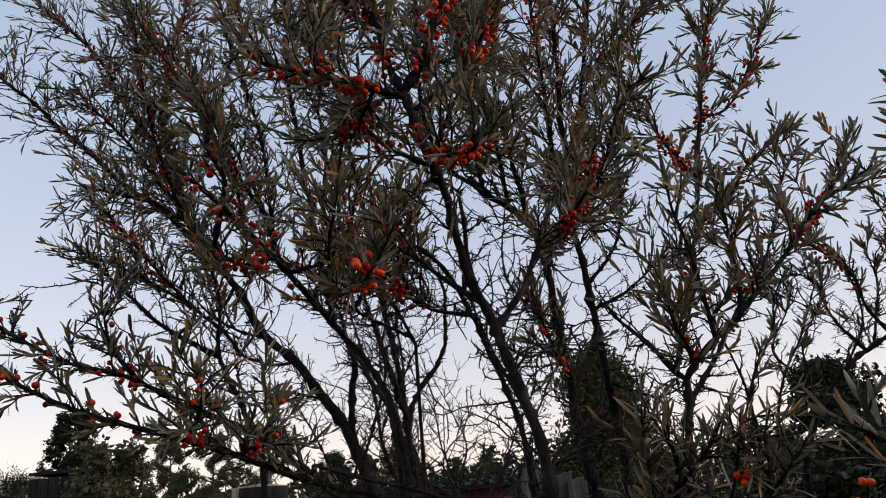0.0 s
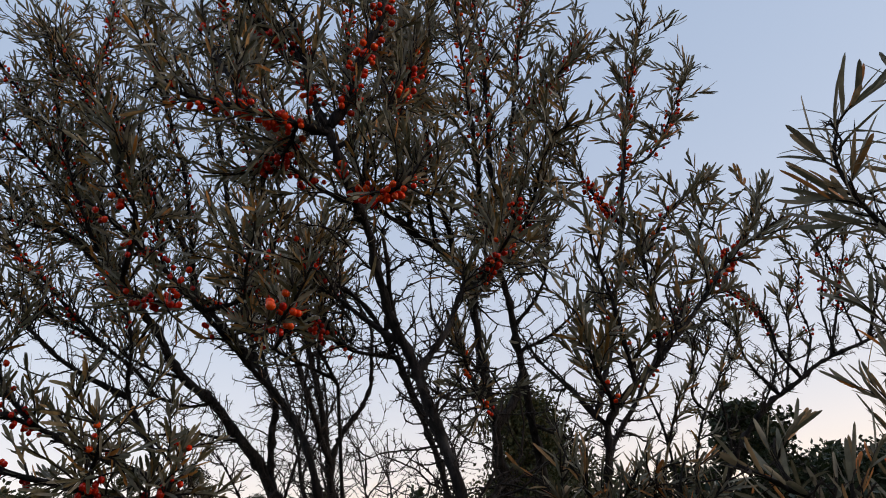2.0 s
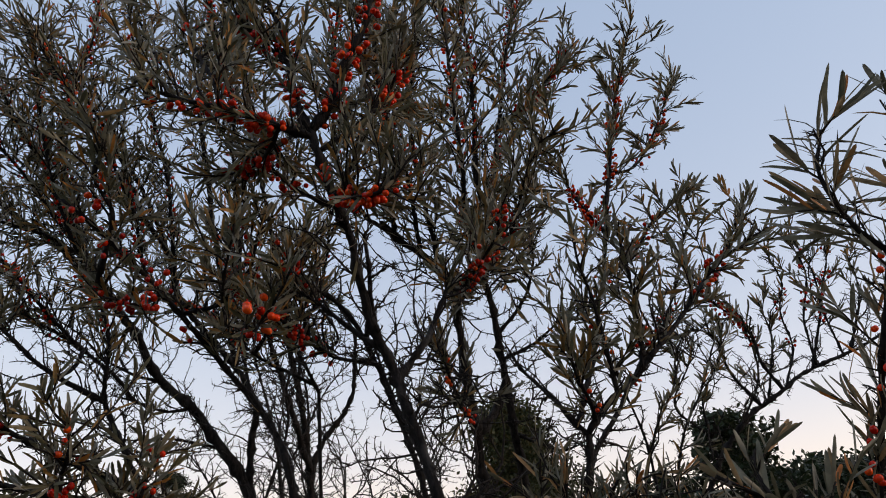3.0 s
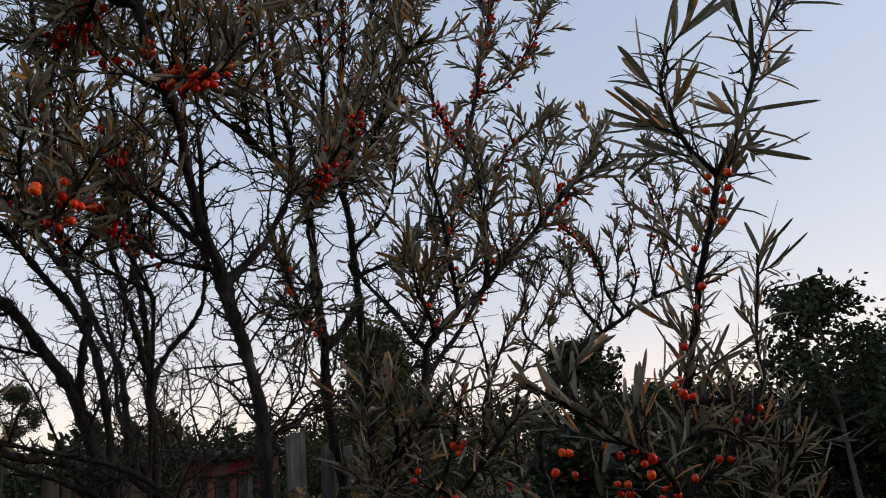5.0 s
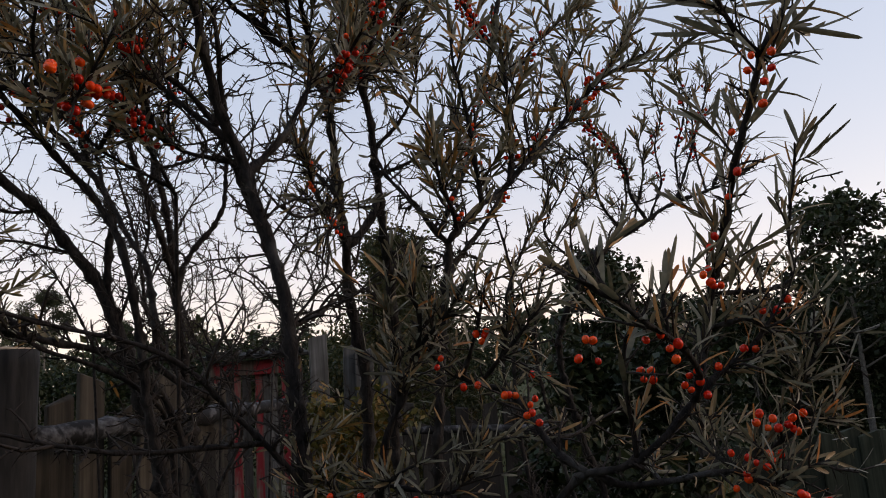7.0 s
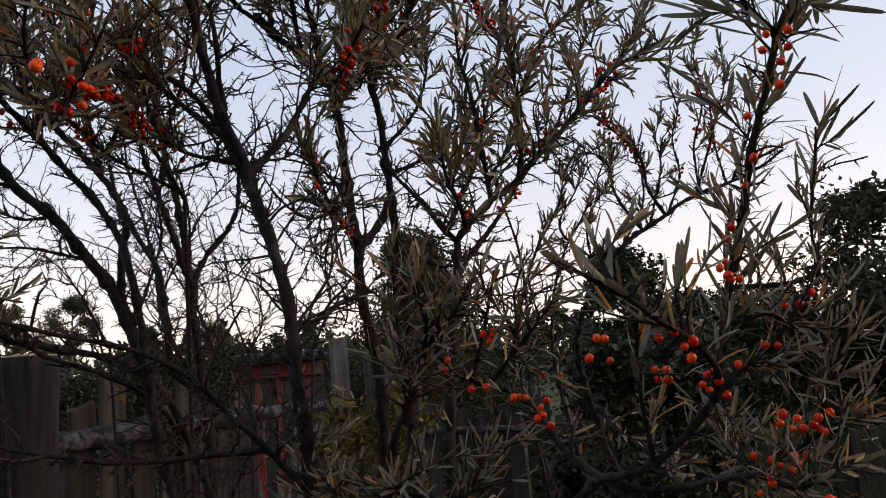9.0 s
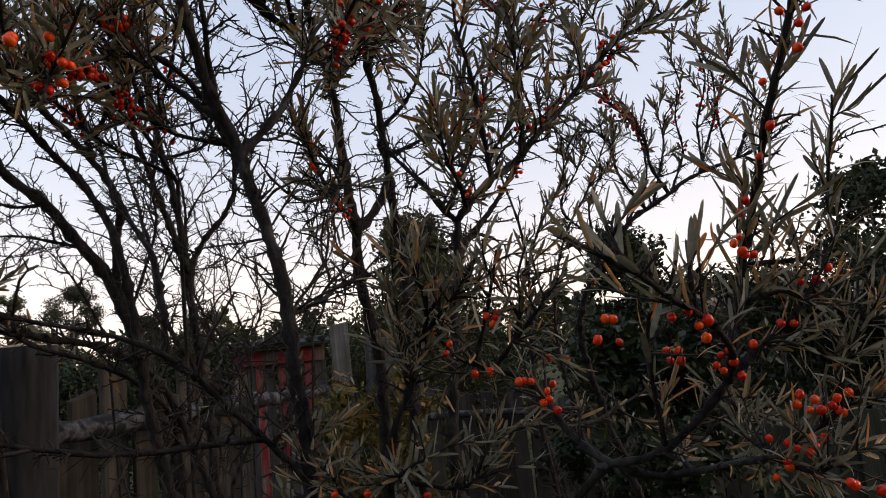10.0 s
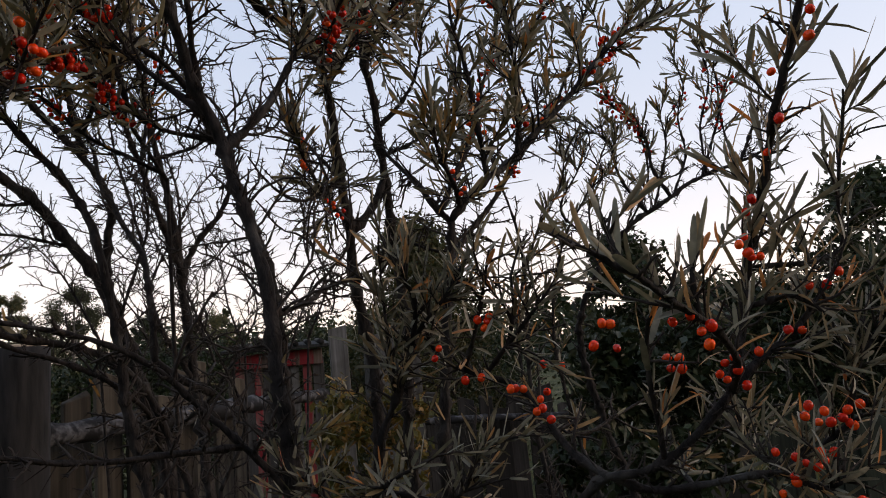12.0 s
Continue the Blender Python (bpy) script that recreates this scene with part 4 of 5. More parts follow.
stem(middle_shrub, "branch", 0.0032, 0.0014, [(-0.120, 1.000, 1.862), (-0.075, 0.850, 1.800), (-0.035, 0.740, 1.772), (-0.005, 0.690, 1.785), (0.015, 0.670, 1.815)], leafy=(0.35, 1, 9, 0.05), berries=(0.4, 0.9, 5))
stem(middle_shrub, "branch", 0.0030, 0.0014, [(-0.085, 0.870, 1.812), (-0.070, 0.760, 1.815), (-0.055, 0.700, 1.835), (-0.040, 0.670, 1.870)], leafy=(0.35, 1, 6, 0.05))
fruit(middle_shrub, (-0.021, 0.622, 1.758))
fruit(middle_shrub, (-0.209, 0.792, 1.910), (-0.190, 0.792, 1.893), (-0.182, 0.792, 1.888), (-0.159, 0.792, 1.868), (-0.151, 0.792, 1.851), (-0.141, 0.792, 1.864), (-0.190, 0.792, 1.830), (-0.160, 0.792, 1.823))
fruit(middle_shrub, (-0.019, 0.612, 1.751))
fruit(middle_shrub, (0.044, 0.712, 1.951), (0.049, 0.712, 1.947), (0.041, 0.712, 1.940), (0.050, 0.712, 1.937), (0.044, 0.712, 1.934), (0.067, 0.712, 1.907), (0.079, 0.712, 1.894))
finish(middle_shrub)

stem(rear_shrub, "trunk", 0.0172, 0.0090, [(-0.050, 1.750, -0.050), (-0.067, 1.744, 0.697), (-0.081, 1.740, 1.267), (-0.108, 1.720, 1.413), (-0.145, 1.710, 1.546), (-0.161, 1.700, 1.606), (-0.214, 1.700, 1.753), (-0.249, 1.690, 1.800), (-0.300, 1.680, 1.880), (-0.328, 1.660, 1.913), (-0.374, 1.640, 1.950), (-0.438, 1.600, 2.068), (-0.468, 1.580, 2.110)], bare=(0.4, 1, 20, 0.13))
stem(rear_shrub, "trunk", 0.0139, 0.0060, [(0.150, 1.950, -0.050), (0.031, 1.950, 0.932), (-0.067, 1.950, 1.694), (-0.072, 1.950, 1.771), (-0.081, 1.940, 1.871), (-0.120, 1.900, 2.077), (-0.163, 1.820, 2.412)], bare=(0.35, 1, 31, 0.12))
stem(rear_shrub, "branch", 0.0090, 0.0030, [(-0.464, 1.580, 2.091), (-0.604, 1.520, 2.261), (-0.682, 1.490, 2.313), (-0.747, 1.460, 2.383), (-0.803, 1.430, 2.432), (-0.859, 1.400, 2.491), (-0.920, 1.380, 2.545), (-1.004, 1.360, 2.673)], leafy=(0.35, 1, 47, 0.13), bare=(0, 0.4, 8, 0.12), berries=(0.5, 0.95, 22))
stem(rear_shrub, "branch", 0.0080, 0.0025, [(-0.474, 1.550, 2.096), (-0.528, 1.500, 2.223), (-0.552, 1.450, 2.303), (-0.604, 1.420, 2.410), (-0.644, 1.380, 2.480), (-0.687, 1.360, 2.562), (-0.749, 1.340, 2.632), (-0.824, 1.320, 2.704), (-0.881, 1.310, 2.782)], leafy=(0.2, 1, 72, 0.13), berries=(0.35, 1, 59))
stem(rear_shrub, "branch", 0.0070, 0.0025, [(-0.528, 1.500, 2.223), (-0.550, 1.440, 2.357), (-0.552, 1.400, 2.438), (-0.536, 1.380, 2.530), (-0.506, 1.360, 2.622), (-0.486, 1.340, 2.800)], leafy=(0, 1, 72, 0.13), berries=(0.2, 1, 68))
stem(rear_shrub, "branch", 0.0100, 0.0030, [(-0.169, 1.720, 1.673), (-0.188, 1.710, 1.735), (-0.186, 1.700, 1.808), (-0.174, 1.680, 1.893), (-0.207, 1.640, 1.964), (-0.308, 1.540, 2.093), (-0.341, 1.500, 2.200), (-0.400, 1.460, 2.351), (-0.458, 1.420, 2.475), (-0.512, 1.400, 2.600)], leafy=(0.5, 1, 46, 0.13), bare=(0.05, 0.7, 15, 0.12))
stem(rear_shrub, "branch", 0.0080, 0.0025, [(-0.207, 1.640, 1.964), (-0.234, 1.600, 2.082), (-0.248, 1.520, 2.217), (-0.267, 1.460, 2.389), (-0.277, 1.420, 2.545), (-0.261, 1.400, 2.724), (-0.255, 1.380, 2.917)], leafy=(0.35, 1, 48, 0.13), bare=(0, 0.4, 10, 0.12), berries=(0.6, 0.9, 18))
stem(rear_shrub, "branch", 0.0070, 0.0025, [(-0.468, 1.580, 2.110), (-0.520, 1.500, 2.209), (-0.580, 1.420, 2.296), (-0.633, 1.360, 2.373), (-0.715, 1.320, 2.460)], leafy=(0.15, 1, 60, 0.13), berries=(0.3, 1, 22))
stem(rear_shrub, "branch", 0.0060, 0.0025, [(-0.507, 1.500, 2.195), (-0.560, 1.420, 2.216), (-0.600, 1.360, 2.215), (-0.666, 1.300, 2.214)], leafy=(0.15, 1, 35, 0.13))
stem(rear_shrub, "branch", 0.0070, 0.0020, [(-0.307, 1.350, 1.665), (-0.336, 1.340, 1.742), (-0.367, 1.330, 1.807), (-0.382, 1.320, 1.851), (-0.370, 1.280, 1.943), (-0.385, 1.260, 2.001), (-0.412, 1.240, 2.049)], leafy=(0.5, 1, 20, 0.12), bare=(0, 0.6, 14, 0.12), berries=(0.75, 1, 15))
stem(rear_shrub, "branch", 0.0065, 0.0020, [(-0.376, 1.320, 1.838), (-0.443, 1.300, 1.871), (-0.486, 1.280, 1.901), (-0.519, 1.260, 1.937), (-0.617, 1.220, 2.042)], leafy=(0.6, 1, 20, 0.12), bare=(0, 0.7, 15, 0.12))
stem(rear_shrub, "branch", 0.0045, 0.0015, [(-0.245, 1.700, 1.803), (-0.360, 1.660, 1.824), (-0.437, 1.640, 1.824), (-0.490, 1.620, 1.837)], bare=(0, 1, 19, 0.1))
stem(rear_shrub, "branch", 0.0045, 0.0015, [(-0.306, 1.680, 1.889), (-0.363, 1.660, 1.884), (-0.419, 1.640, 1.903), (-0.468, 1.600, 1.916)], bare=(0, 1, 19, 0.1))
stem(rear_shrub, "branch", 0.0045, 0.0015, [(-0.403, 1.660, 1.937), (-0.449, 1.640, 1.975), (-0.486, 1.600, 1.993), (-0.533, 1.550, 2.045), (-0.574, 1.500, 2.070)], bare=(0, 1, 14, 0.1))
stem(rear_shrub, "branch", 0.0090, 0.0035, [(-0.070, 1.950, 1.742), (-0.064, 1.950, 1.799), (-0.031, 1.950, 1.854), (0.016, 1.950, 1.910), (0.044, 1.940, 1.967), (0.052, 1.930, 2.042), (0.052, 1.920, 2.119), (0.012, 1.900, 2.198)], bare=(0.2, 1, 15, 0.1))
stem(rear_shrub, "branch", 0.0100, 0.0040, [(-0.059, 1.900, 1.750), (-0.108, 1.850, 1.900), (-0.145, 1.800, 2.022), (-0.168, 1.760, 2.100), (-0.215, 1.700, 2.202), (-0.238, 1.660, 2.293)], bare=(0.1, 0.9, 22, 0.11))
stem(rear_shrub, "branch", 0.0060, 0.0025, [(-0.163, 1.820, 2.412), (-0.186, 1.760, 2.557), (-0.210, 1.700, 2.740), (-0.223, 1.660, 2.943), (-0.213, 1.620, 3.200)], leafy=(0.15, 1, 48, 0.13), berries=(0.4, 0.8, 18))
stem(rear_shrub, "branch", 0.0060, 0.0025, [(-0.238, 1.660, 2.293), (-0.216, 1.600, 2.403), (-0.230, 1.550, 2.518), (-0.369, 1.500, 2.688), (-0.430, 1.450, 2.804), (-0.459, 1.420, 2.957)], leafy=(0.15, 1, 55, 0.13), berries=(0.2, 0.7, 18))
stem(rear_shrub, "branch", 0.0050, 0.0020, [(-0.140, 1.880, 2.167), (-0.137, 1.900, 2.359), (-0.136, 1.900, 2.578), (-0.106, 1.900, 2.794), (-0.069, 1.900, 3.007)], leafy=(0.5, 1, 18, 0.12), bare=(0, 1, 15, 0.1))
stem(rear_shrub, "branch", 0.0050, 0.0020, [(-0.112, 1.900, 2.045), (0.013, 1.800, 2.071), (-0.039, 1.750, 2.149), (-0.091, 1.700, 2.179), (-0.140, 1.650, 2.223)], bare=(0, 0.8, 15, 0.12))
stem(rear_shrub, "branch", 0.0050, 0.0020, [(-0.412, 1.500, 2.035), (-0.452, 1.400, 2.101), (-0.486, 1.320, 2.191), (-0.514, 1.280, 2.295), (-0.540, 1.250, 2.434), (-0.556, 1.220, 2.578)], leafy=(0.1, 1, 52, 0.12), berries=(0.3, 0.9, 26))
stem(rear_shrub, "branch", 0.0050, 0.0020, [(-0.332, 1.500, 2.055), (-0.349, 1.380, 2.112), (-0.354, 1.300, 2.199), (-0.387, 1.250, 2.286), (-0.430, 1.200, 2.370), (-0.551, 1.160, 2.568)], leafy=(0.1, 1, 56, 0.12), berries=(0.3, 0.9, 26))
stem(rear_shrub, "branch", 0.0050, 0.0020, [(-0.459, 1.400, 1.961), (-0.495, 1.320, 2.006), (-0.525, 1.260, 2.052), (-0.573, 1.200, 2.116)], leafy=(0.1, 1, 18, 0.12), berries=(0.3, 0.9, 18))
stem(rear_shrub, "branch", 0.0050, 0.0020, [(-0.437, 1.500, 1.940), (-0.493, 1.400, 1.986), (-0.545, 1.340, 2.016), (-0.609, 1.280, 2.043)], leafy=(0.1, 1, 16, 0.12), bare=(0, 0.6, 8, 0.1))
stem(rear_shrub, "branch", 0.0050, 0.0020, [(-0.300, 1.500, 2.104), (-0.303, 1.400, 2.194), (-0.305, 1.340, 2.295), (-0.337, 1.300, 2.435), (-0.368, 1.260, 2.549), (-0.384, 1.240, 2.682)], leafy=(0.1, 1, 52, 0.12), berries=(0.2, 0.9, 18))
stem(rear_shrub, "branch", 0.0040, 0.0016, [(-0.005, 1.300, 1.827), (-0.031, 1.200, 1.873), (-0.093, 1.100, 1.956), (-0.130, 1.080, 1.996), (-0.158, 1.060, 2.049)], leafy=(0.2, 1, 16, 0.08), bare=(0, 0.5, 5, 0.08), berries=(0.4, 1, 22))
stem(rear_shrub, "branch", 0.0040, 0.0016, [(-0.075, 1.300, 1.830), (-0.102, 1.200, 1.875), (-0.143, 1.150, 1.910), (-0.178, 1.100, 1.924), (-0.225, 1.080, 1.947)], leafy=(0.2, 1, 16, 0.08), bare=(0, 0.5, 5, 0.08), berries=(0.4, 1, 18))
stem(rear_shrub, "branch", 0.0040, 0.0016, [(-0.028, 1.300, 1.955), (0.005, 1.200, 1.982), (0.022, 1.150, 2.023), (0.034, 1.100, 2.078)], leafy=(0.2, 1, 14, 0.08), bare=(0, 0.5, 5, 0.08))
stem(rear_shrub, "branch", 0.0040, 0.0016, [(-0.094, 1.200, 1.892), (-0.049, 1.100, 1.923), (-0.025, 1.050, 1.958), (-0.000, 1.000, 2.012)], leafy=(0.2, 1, 14, 0.08), bare=(0, 0.5, 5, 0.08))
stem(rear_shrub, "branch", 0.0040, 0.0012, [(0.045, 2.300, 1.581), (0.002, 2.300, 1.719), (-0.017, 2.300, 1.839), (-0.071, 2.300, 1.928)], bare=(0, 1, 20, 0.12))
stem(rear_shrub, "branch", 0.0040, 0.0012, [(0.005, 2.400, 1.553), (0.081, 2.400, 1.722), (0.035, 2.400, 1.851), (-0.028, 2.400, 1.981)], bare=(0, 1, 20, 0.12))
stem(rear_shrub, "branch", 0.0040, 0.0012, [(-0.056, 2.200, 1.619), (-0.112, 2.200, 1.750), (-0.124, 2.200, 1.864), (-0.151, 2.200, 1.980)], bare=(0, 1, 20, 0.12))
stem(rear_shrub, "branch", 0.0040, 0.0012, [(-0.277, 2.000, 1.628), (-0.378, 2.000, 1.818), (-0.429, 2.000, 1.877)], bare=(0, 1, 17, 0.1))
stem(rear_shrub, "branch", 0.0070, 0.0020, [(-0.110, 2.000, 1.474), (-0.076, 2.000, 1.669), (-0.093, 2.000, 2.010), (-0.131, 2.000, 2.133)], bare=(0, 1, 17, 0.12))
stem(rear_shrub, "branch", 0.0070, 0.0020, [(-0.121, 1.900, 1.492), (-0.129, 1.900, 1.666), (-0.162, 1.900, 1.846), (-0.221, 1.900, 2.103), (-0.226, 1.900, 2.190)], bare=(0, 1, 17, 0.12))
stem(rear_shrub, "branch", 0.0050, 0.0020, [(-0.223, 1.550, 2.502), (-0.190, 1.400, 2.498), (-0.191, 1.300, 2.547), (-0.201, 1.220, 2.601), (-0.225, 1.200, 2.737)], leafy=(0.1, 1, 39, 0.12), berries=(0.3, 0.9, 22))
stem(rear_shrub, "branch", 0.0050, 0.0020, [(-0.341, 1.500, 2.200), (-0.363, 1.360, 2.242), (-0.378, 1.300, 2.301), (-0.405, 1.250, 2.363), (-0.471, 1.200, 2.463), (-0.535, 1.180, 2.543)], leafy=(0.1, 1, 52, 0.12), berries=(0.3, 0.9, 18))
stem(rear_shrub, "branch", 0.0040, 0.0014, [(-0.182, 1.900, 1.563), (-0.140, 1.900, 1.721), (-0.084, 1.900, 1.856), (-0.013, 1.900, 1.981), (0.043, 1.900, 2.038)], bare=(0, 1, 22, 0.1))
stem(rear_shrub, "branch", 0.0040, 0.0014, [(-0.020, 2.100, 1.551), (-0.072, 2.100, 1.706), (-0.154, 2.100, 1.865), (-0.207, 2.100, 2.039)], bare=(0, 1, 22, 0.1))
stem(rear_shrub, "branch", 0.0040, 0.0014, [(0.224, 2.200, 1.596), (0.283, 2.200, 1.757), (0.242, 2.200, 1.894), (0.218, 2.200, 2.050)], bare=(0, 1, 20, 0.1))
stem(rear_shrub, "branch", 0.0040, 0.0014, [(0.158, 2.300, 1.538), (0.236, 2.300, 1.737), (0.315, 2.300, 1.891), (0.306, 2.300, 2.036)], bare=(0, 1, 20, 0.1))
stem(rear_shrub, "branch", 0.0040, 0.0014, [(-0.058, 1.600, 1.417), (0.027, 1.500, 1.478), (0.071, 1.500, 1.536), (0.201, 1.500, 1.612)], bare=(0, 1, 18, 0.1))
stem(rear_shrub, "branch", 0.0040, 0.0014, [(0.048, 1.400, 1.328), (0.091, 1.400, 1.436), (0.066, 1.400, 1.516), (0.022, 1.400, 1.618)], bare=(0, 1, 18, 0.09))
stem(rear_shrub, "branch", 0.0042, 0.0020, [(-0.110, 1.700, 1.649), (-0.101, 1.675, 1.846), (-0.103, 1.650, 1.912), (-0.089, 1.625, 1.964), (-0.090, 1.600, 2.051), (-0.099, 1.575, 2.137), (-0.082, 1.550, 2.221)], bare=(0, 1, 16, 0.09))
stem(rear_shrub, "branch", 0.0080, 0.0034, [(-0.057, 1.455, 1.548), (-0.060, 1.455, 1.607), (-0.068, 1.469, 1.669), (-0.083, 1.496, 1.729), (-0.102, 1.523, 1.771), (-0.127, 1.550, 1.810), (-0.147, 1.577, 1.855), (-0.171, 1.604, 1.891), (-0.191, 1.631, 1.945), (-0.211, 1.658, 2.007), (-0.230, 1.672, 2.055), (-0.254, 1.685, 2.097)], bare=(0, 1, 16, 0.09))
finish(rear_shrub)

stem(inner_shrub, "trunk", 0.0132, 0.0070, [(0.550, 1.450, -0.050), (0.424, 1.450, 0.686), (0.321, 1.450, 1.247), (0.322, 1.420, 1.452), (0.299, 1.400, 1.598), (0.286, 1.380, 1.700), (0.270, 1.340, 1.849), (0.255, 1.320, 1.990), (0.243, 1.310, 2.039), (0.221, 1.300, 2.067), (0.147, 1.280, 2.119), (0.124, 1.270, 2.145)], bare=(0.3, 1, 18, 0.12))
stem(inner_shrub, "trunk", 0.0118, 0.0060, [(0.620, 1.500, -0.050), (0.488, 1.500, 0.735), (0.379, 1.500, 1.336), (0.388, 1.480, 1.553), (0.379, 1.450, 1.683), (0.372, 1.430, 1.736), (0.349, 1.390, 2.005), (0.324, 1.370, 2.134), (0.316, 1.360, 2.198), (0.352, 1.340, 2.159), (0.335, 1.320, 2.229), (0.333, 1.300, 2.342)], bare=(0.35, 1, 18, 0.12))
stem(inner_shrub, "branch", 0.0050, 0.0020, [(0.148, 1.270, 2.121), (0.095, 1.200, 2.128), (0.066, 1.150, 2.162), (0.049, 1.120, 2.204), (0.043, 1.100, 2.311), (0.075, 1.100, 2.636)], leafy=(0.1, 1, 47, 0.12), berries=(0.2, 0.8, 18))
stem(inner_shrub, "branch", 0.0050, 0.0020, [(0.204, 1.280, 2.091), (0.186, 1.220, 2.134), (0.171, 1.150, 2.193), (0.136, 1.120, 2.322), (0.123, 1.100, 2.465), (0.120, 1.100, 2.636)], leafy=(0.1, 1, 36, 0.12), berries=(0.2, 0.8, 18))
stem(inner_shrub, "branch", 0.0110, 0.0070, [(0.286, 1.380, 1.742), (0.341, 1.400, 1.808), (0.360, 1.410, 1.854)], bare=(0.2, 1, 5, 0.08))
stem(inner_shrub, "branch", 0.0060, 0.0020, [(0.333, 1.310, 2.278), (0.334, 1.250, 2.526), (0.327, 1.230, 2.665), (0.330, 1.220, 2.771)], leafy=(0, 1, 49, 0.13), berries=(0.1, 0.8, 45))
stem(inner_shrub, "branch", 0.0060, 0.0020, [(0.340, 1.330, 2.155), (0.367, 1.300, 2.271), (0.437, 1.240, 2.609), (0.466, 1.230, 2.747)], leafy=(0, 1, 53, 0.13), berries=(0.1, 0.9, 54))
stem(inner_shrub, "branch", 0.0050, 0.0020, [(0.387, 1.280, 2.355), (0.474, 1.260, 2.433), (0.524, 1.250, 2.491), (0.549, 1.250, 2.529)], leafy=(0.1, 1, 27, 0.1), berries=(0.2, 1, 32))
stem(inner_shrub, "branch", 0.0060, 0.0020, [(0.354, 1.340, 2.057), (0.368, 1.200, 2.092), (0.374, 1.100, 2.122), (0.390, 1.050, 2.160), (0.415, 1.000, 2.173)], leafy=(0.2, 1, 38, 0.13), berries=(0.1, 0.5, 18))
stem(inner_shrub, "branch", 0.0060, 0.0020, [(0.286, 1.350, 2.064), (0.277, 1.200, 2.096), (0.266, 1.100, 2.126), (0.259, 1.050, 2.188), (0.250, 1.020, 2.272), (0.246, 0.980, 2.489)], leafy=(0, 1, 46, 0.13), berries=(0.1, 0.9, 33))
stem(inner_shrub, "branch", 0.0060, 0.0020, [(0.248, 1.320, 2.067), (0.216, 1.250, 2.147), (0.198, 1.200, 2.246), (0.195, 1.180, 2.363), (0.215, 1.160, 2.485), (0.245, 1.150, 2.654)], leafy=(0, 1, 49, 0.13), berries=(0.3, 0.8, 15))
stem(inner_shrub, "branch", 0.0050, 0.0020, [(0.306, 1.300, 1.996), (0.292, 1.100, 1.985), (0.291, 1.000, 1.981), (0.290, 0.950, 2.005)], leafy=(0, 1, 19, 0.12), berries=(0.4, 1, 22))
stem(inner_shrub, "branch", 0.0050, 0.0020, [(0.149, 1.300, 2.125), (0.137, 1.200, 2.312), (0.176, 1.160, 2.603)], leafy=(0, 1, 38, 0.12))
stem(inner_shrub, "branch", 0.0050, 0.0020, [(0.299, 1.350, 1.969), (0.239, 1.100, 1.922), (0.231, 0.950, 1.891), (0.236, 0.850, 1.881), (0.247, 0.800, 1.889)], leafy=(0.3, 1, 10, 0.1), bare=(0, 1, 10, 0.1), berries=(0.6, 1, 15))
stem(inner_shrub, "branch", 0.0050, 0.0020, [(0.362, 1.410, 1.888), (0.405, 1.410, 1.909), (0.457, 1.400, 1.939), (0.513, 1.380, 1.989)], leafy=(0.6, 1, 6, 0.1), bare=(0, 1, 11, 0.1))
stem(inner_shrub, "branch", 0.0050, 0.0020, [(0.357, 1.400, 1.941), (0.418, 1.400, 2.020), (0.443, 1.380, 2.093), (0.441, 1.370, 2.159)], leafy=(0.6, 1, 8, 0.1), bare=(0, 1, 11, 0.1))
stem(inner_shrub, "branch", 0.0045, 0.0015, [(0.290, 1.350, 1.830), (0.244, 1.300, 1.799), (0.193, 1.250, 1.775), (0.150, 1.200, 1.796), (0.127, 1.150, 1.819)], bare=(0, 1, 11, 0.1))
stem(inner_shrub, "branch", 0.0045, 0.0015, [(0.280, 1.350, 1.830), (0.236, 1.400, 1.899), (0.199, 1.450, 1.972), (0.194, 1.500, 2.061), (0.211, 1.500, 2.170)], bare=(0, 1, 11, 0.1))
stem(inner_shrub, "branch", 0.0045, 0.0015, [(0.279, 1.300, 1.747), (0.220, 1.100, 1.760), (0.195, 1.000, 1.789), (0.193, 1.000, 1.827)], leafy=(0.2, 1, 10, 0.08), bare=(0, 1, 10, 0.1))
stem(inner_shrub, "branch", 0.0045, 0.0015, [(0.357, 1.430, 1.748), (0.421, 1.430, 1.722), (0.458, 1.400, 1.704), (0.515, 1.400, 1.723)], bare=(0, 1, 10, 0.1))
finish(inner_shrub)

stem(side_shrub, "trunk", 0.0075, 0.0050, [(0.620, 1.000, -0.050), (0.457, 0.956, 0.738), (0.324, 0.920, 1.342), (0.353, 0.890, 1.659)], bare=(0.5, 1, 3, 0.06))
stem(side_shrub, "branch", 0.0045, 0.0022, [(0.352, 0.890, 1.656), (0.337, 0.900, 1.679), (0.323, 0.920, 1.712), (0.294, 0.960, 1.763), (0.288, 0.980, 1.788)], bare=(0.05, 1, 8, 0.09))
stem(side_shrub, "branch", 0.0052, 0.0020, [(0.353, 0.890, 1.656), (0.377, 0.890, 1.689), (0.400, 0.890, 1.708), (0.434, 0.900, 1.731), (0.467, 0.900, 1.763), (0.535, 0.920, 1.825), (0.558, 0.920, 1.848), (0.582, 0.930, 1.876), (0.610, 0.930, 1.899), (0.701, 0.950, 1.953)], leafy=(0.35, 1, 10, 0.09), bare=(0.05, 0.5, 7, 0.08), berries=(0.55, 0.8, 12))
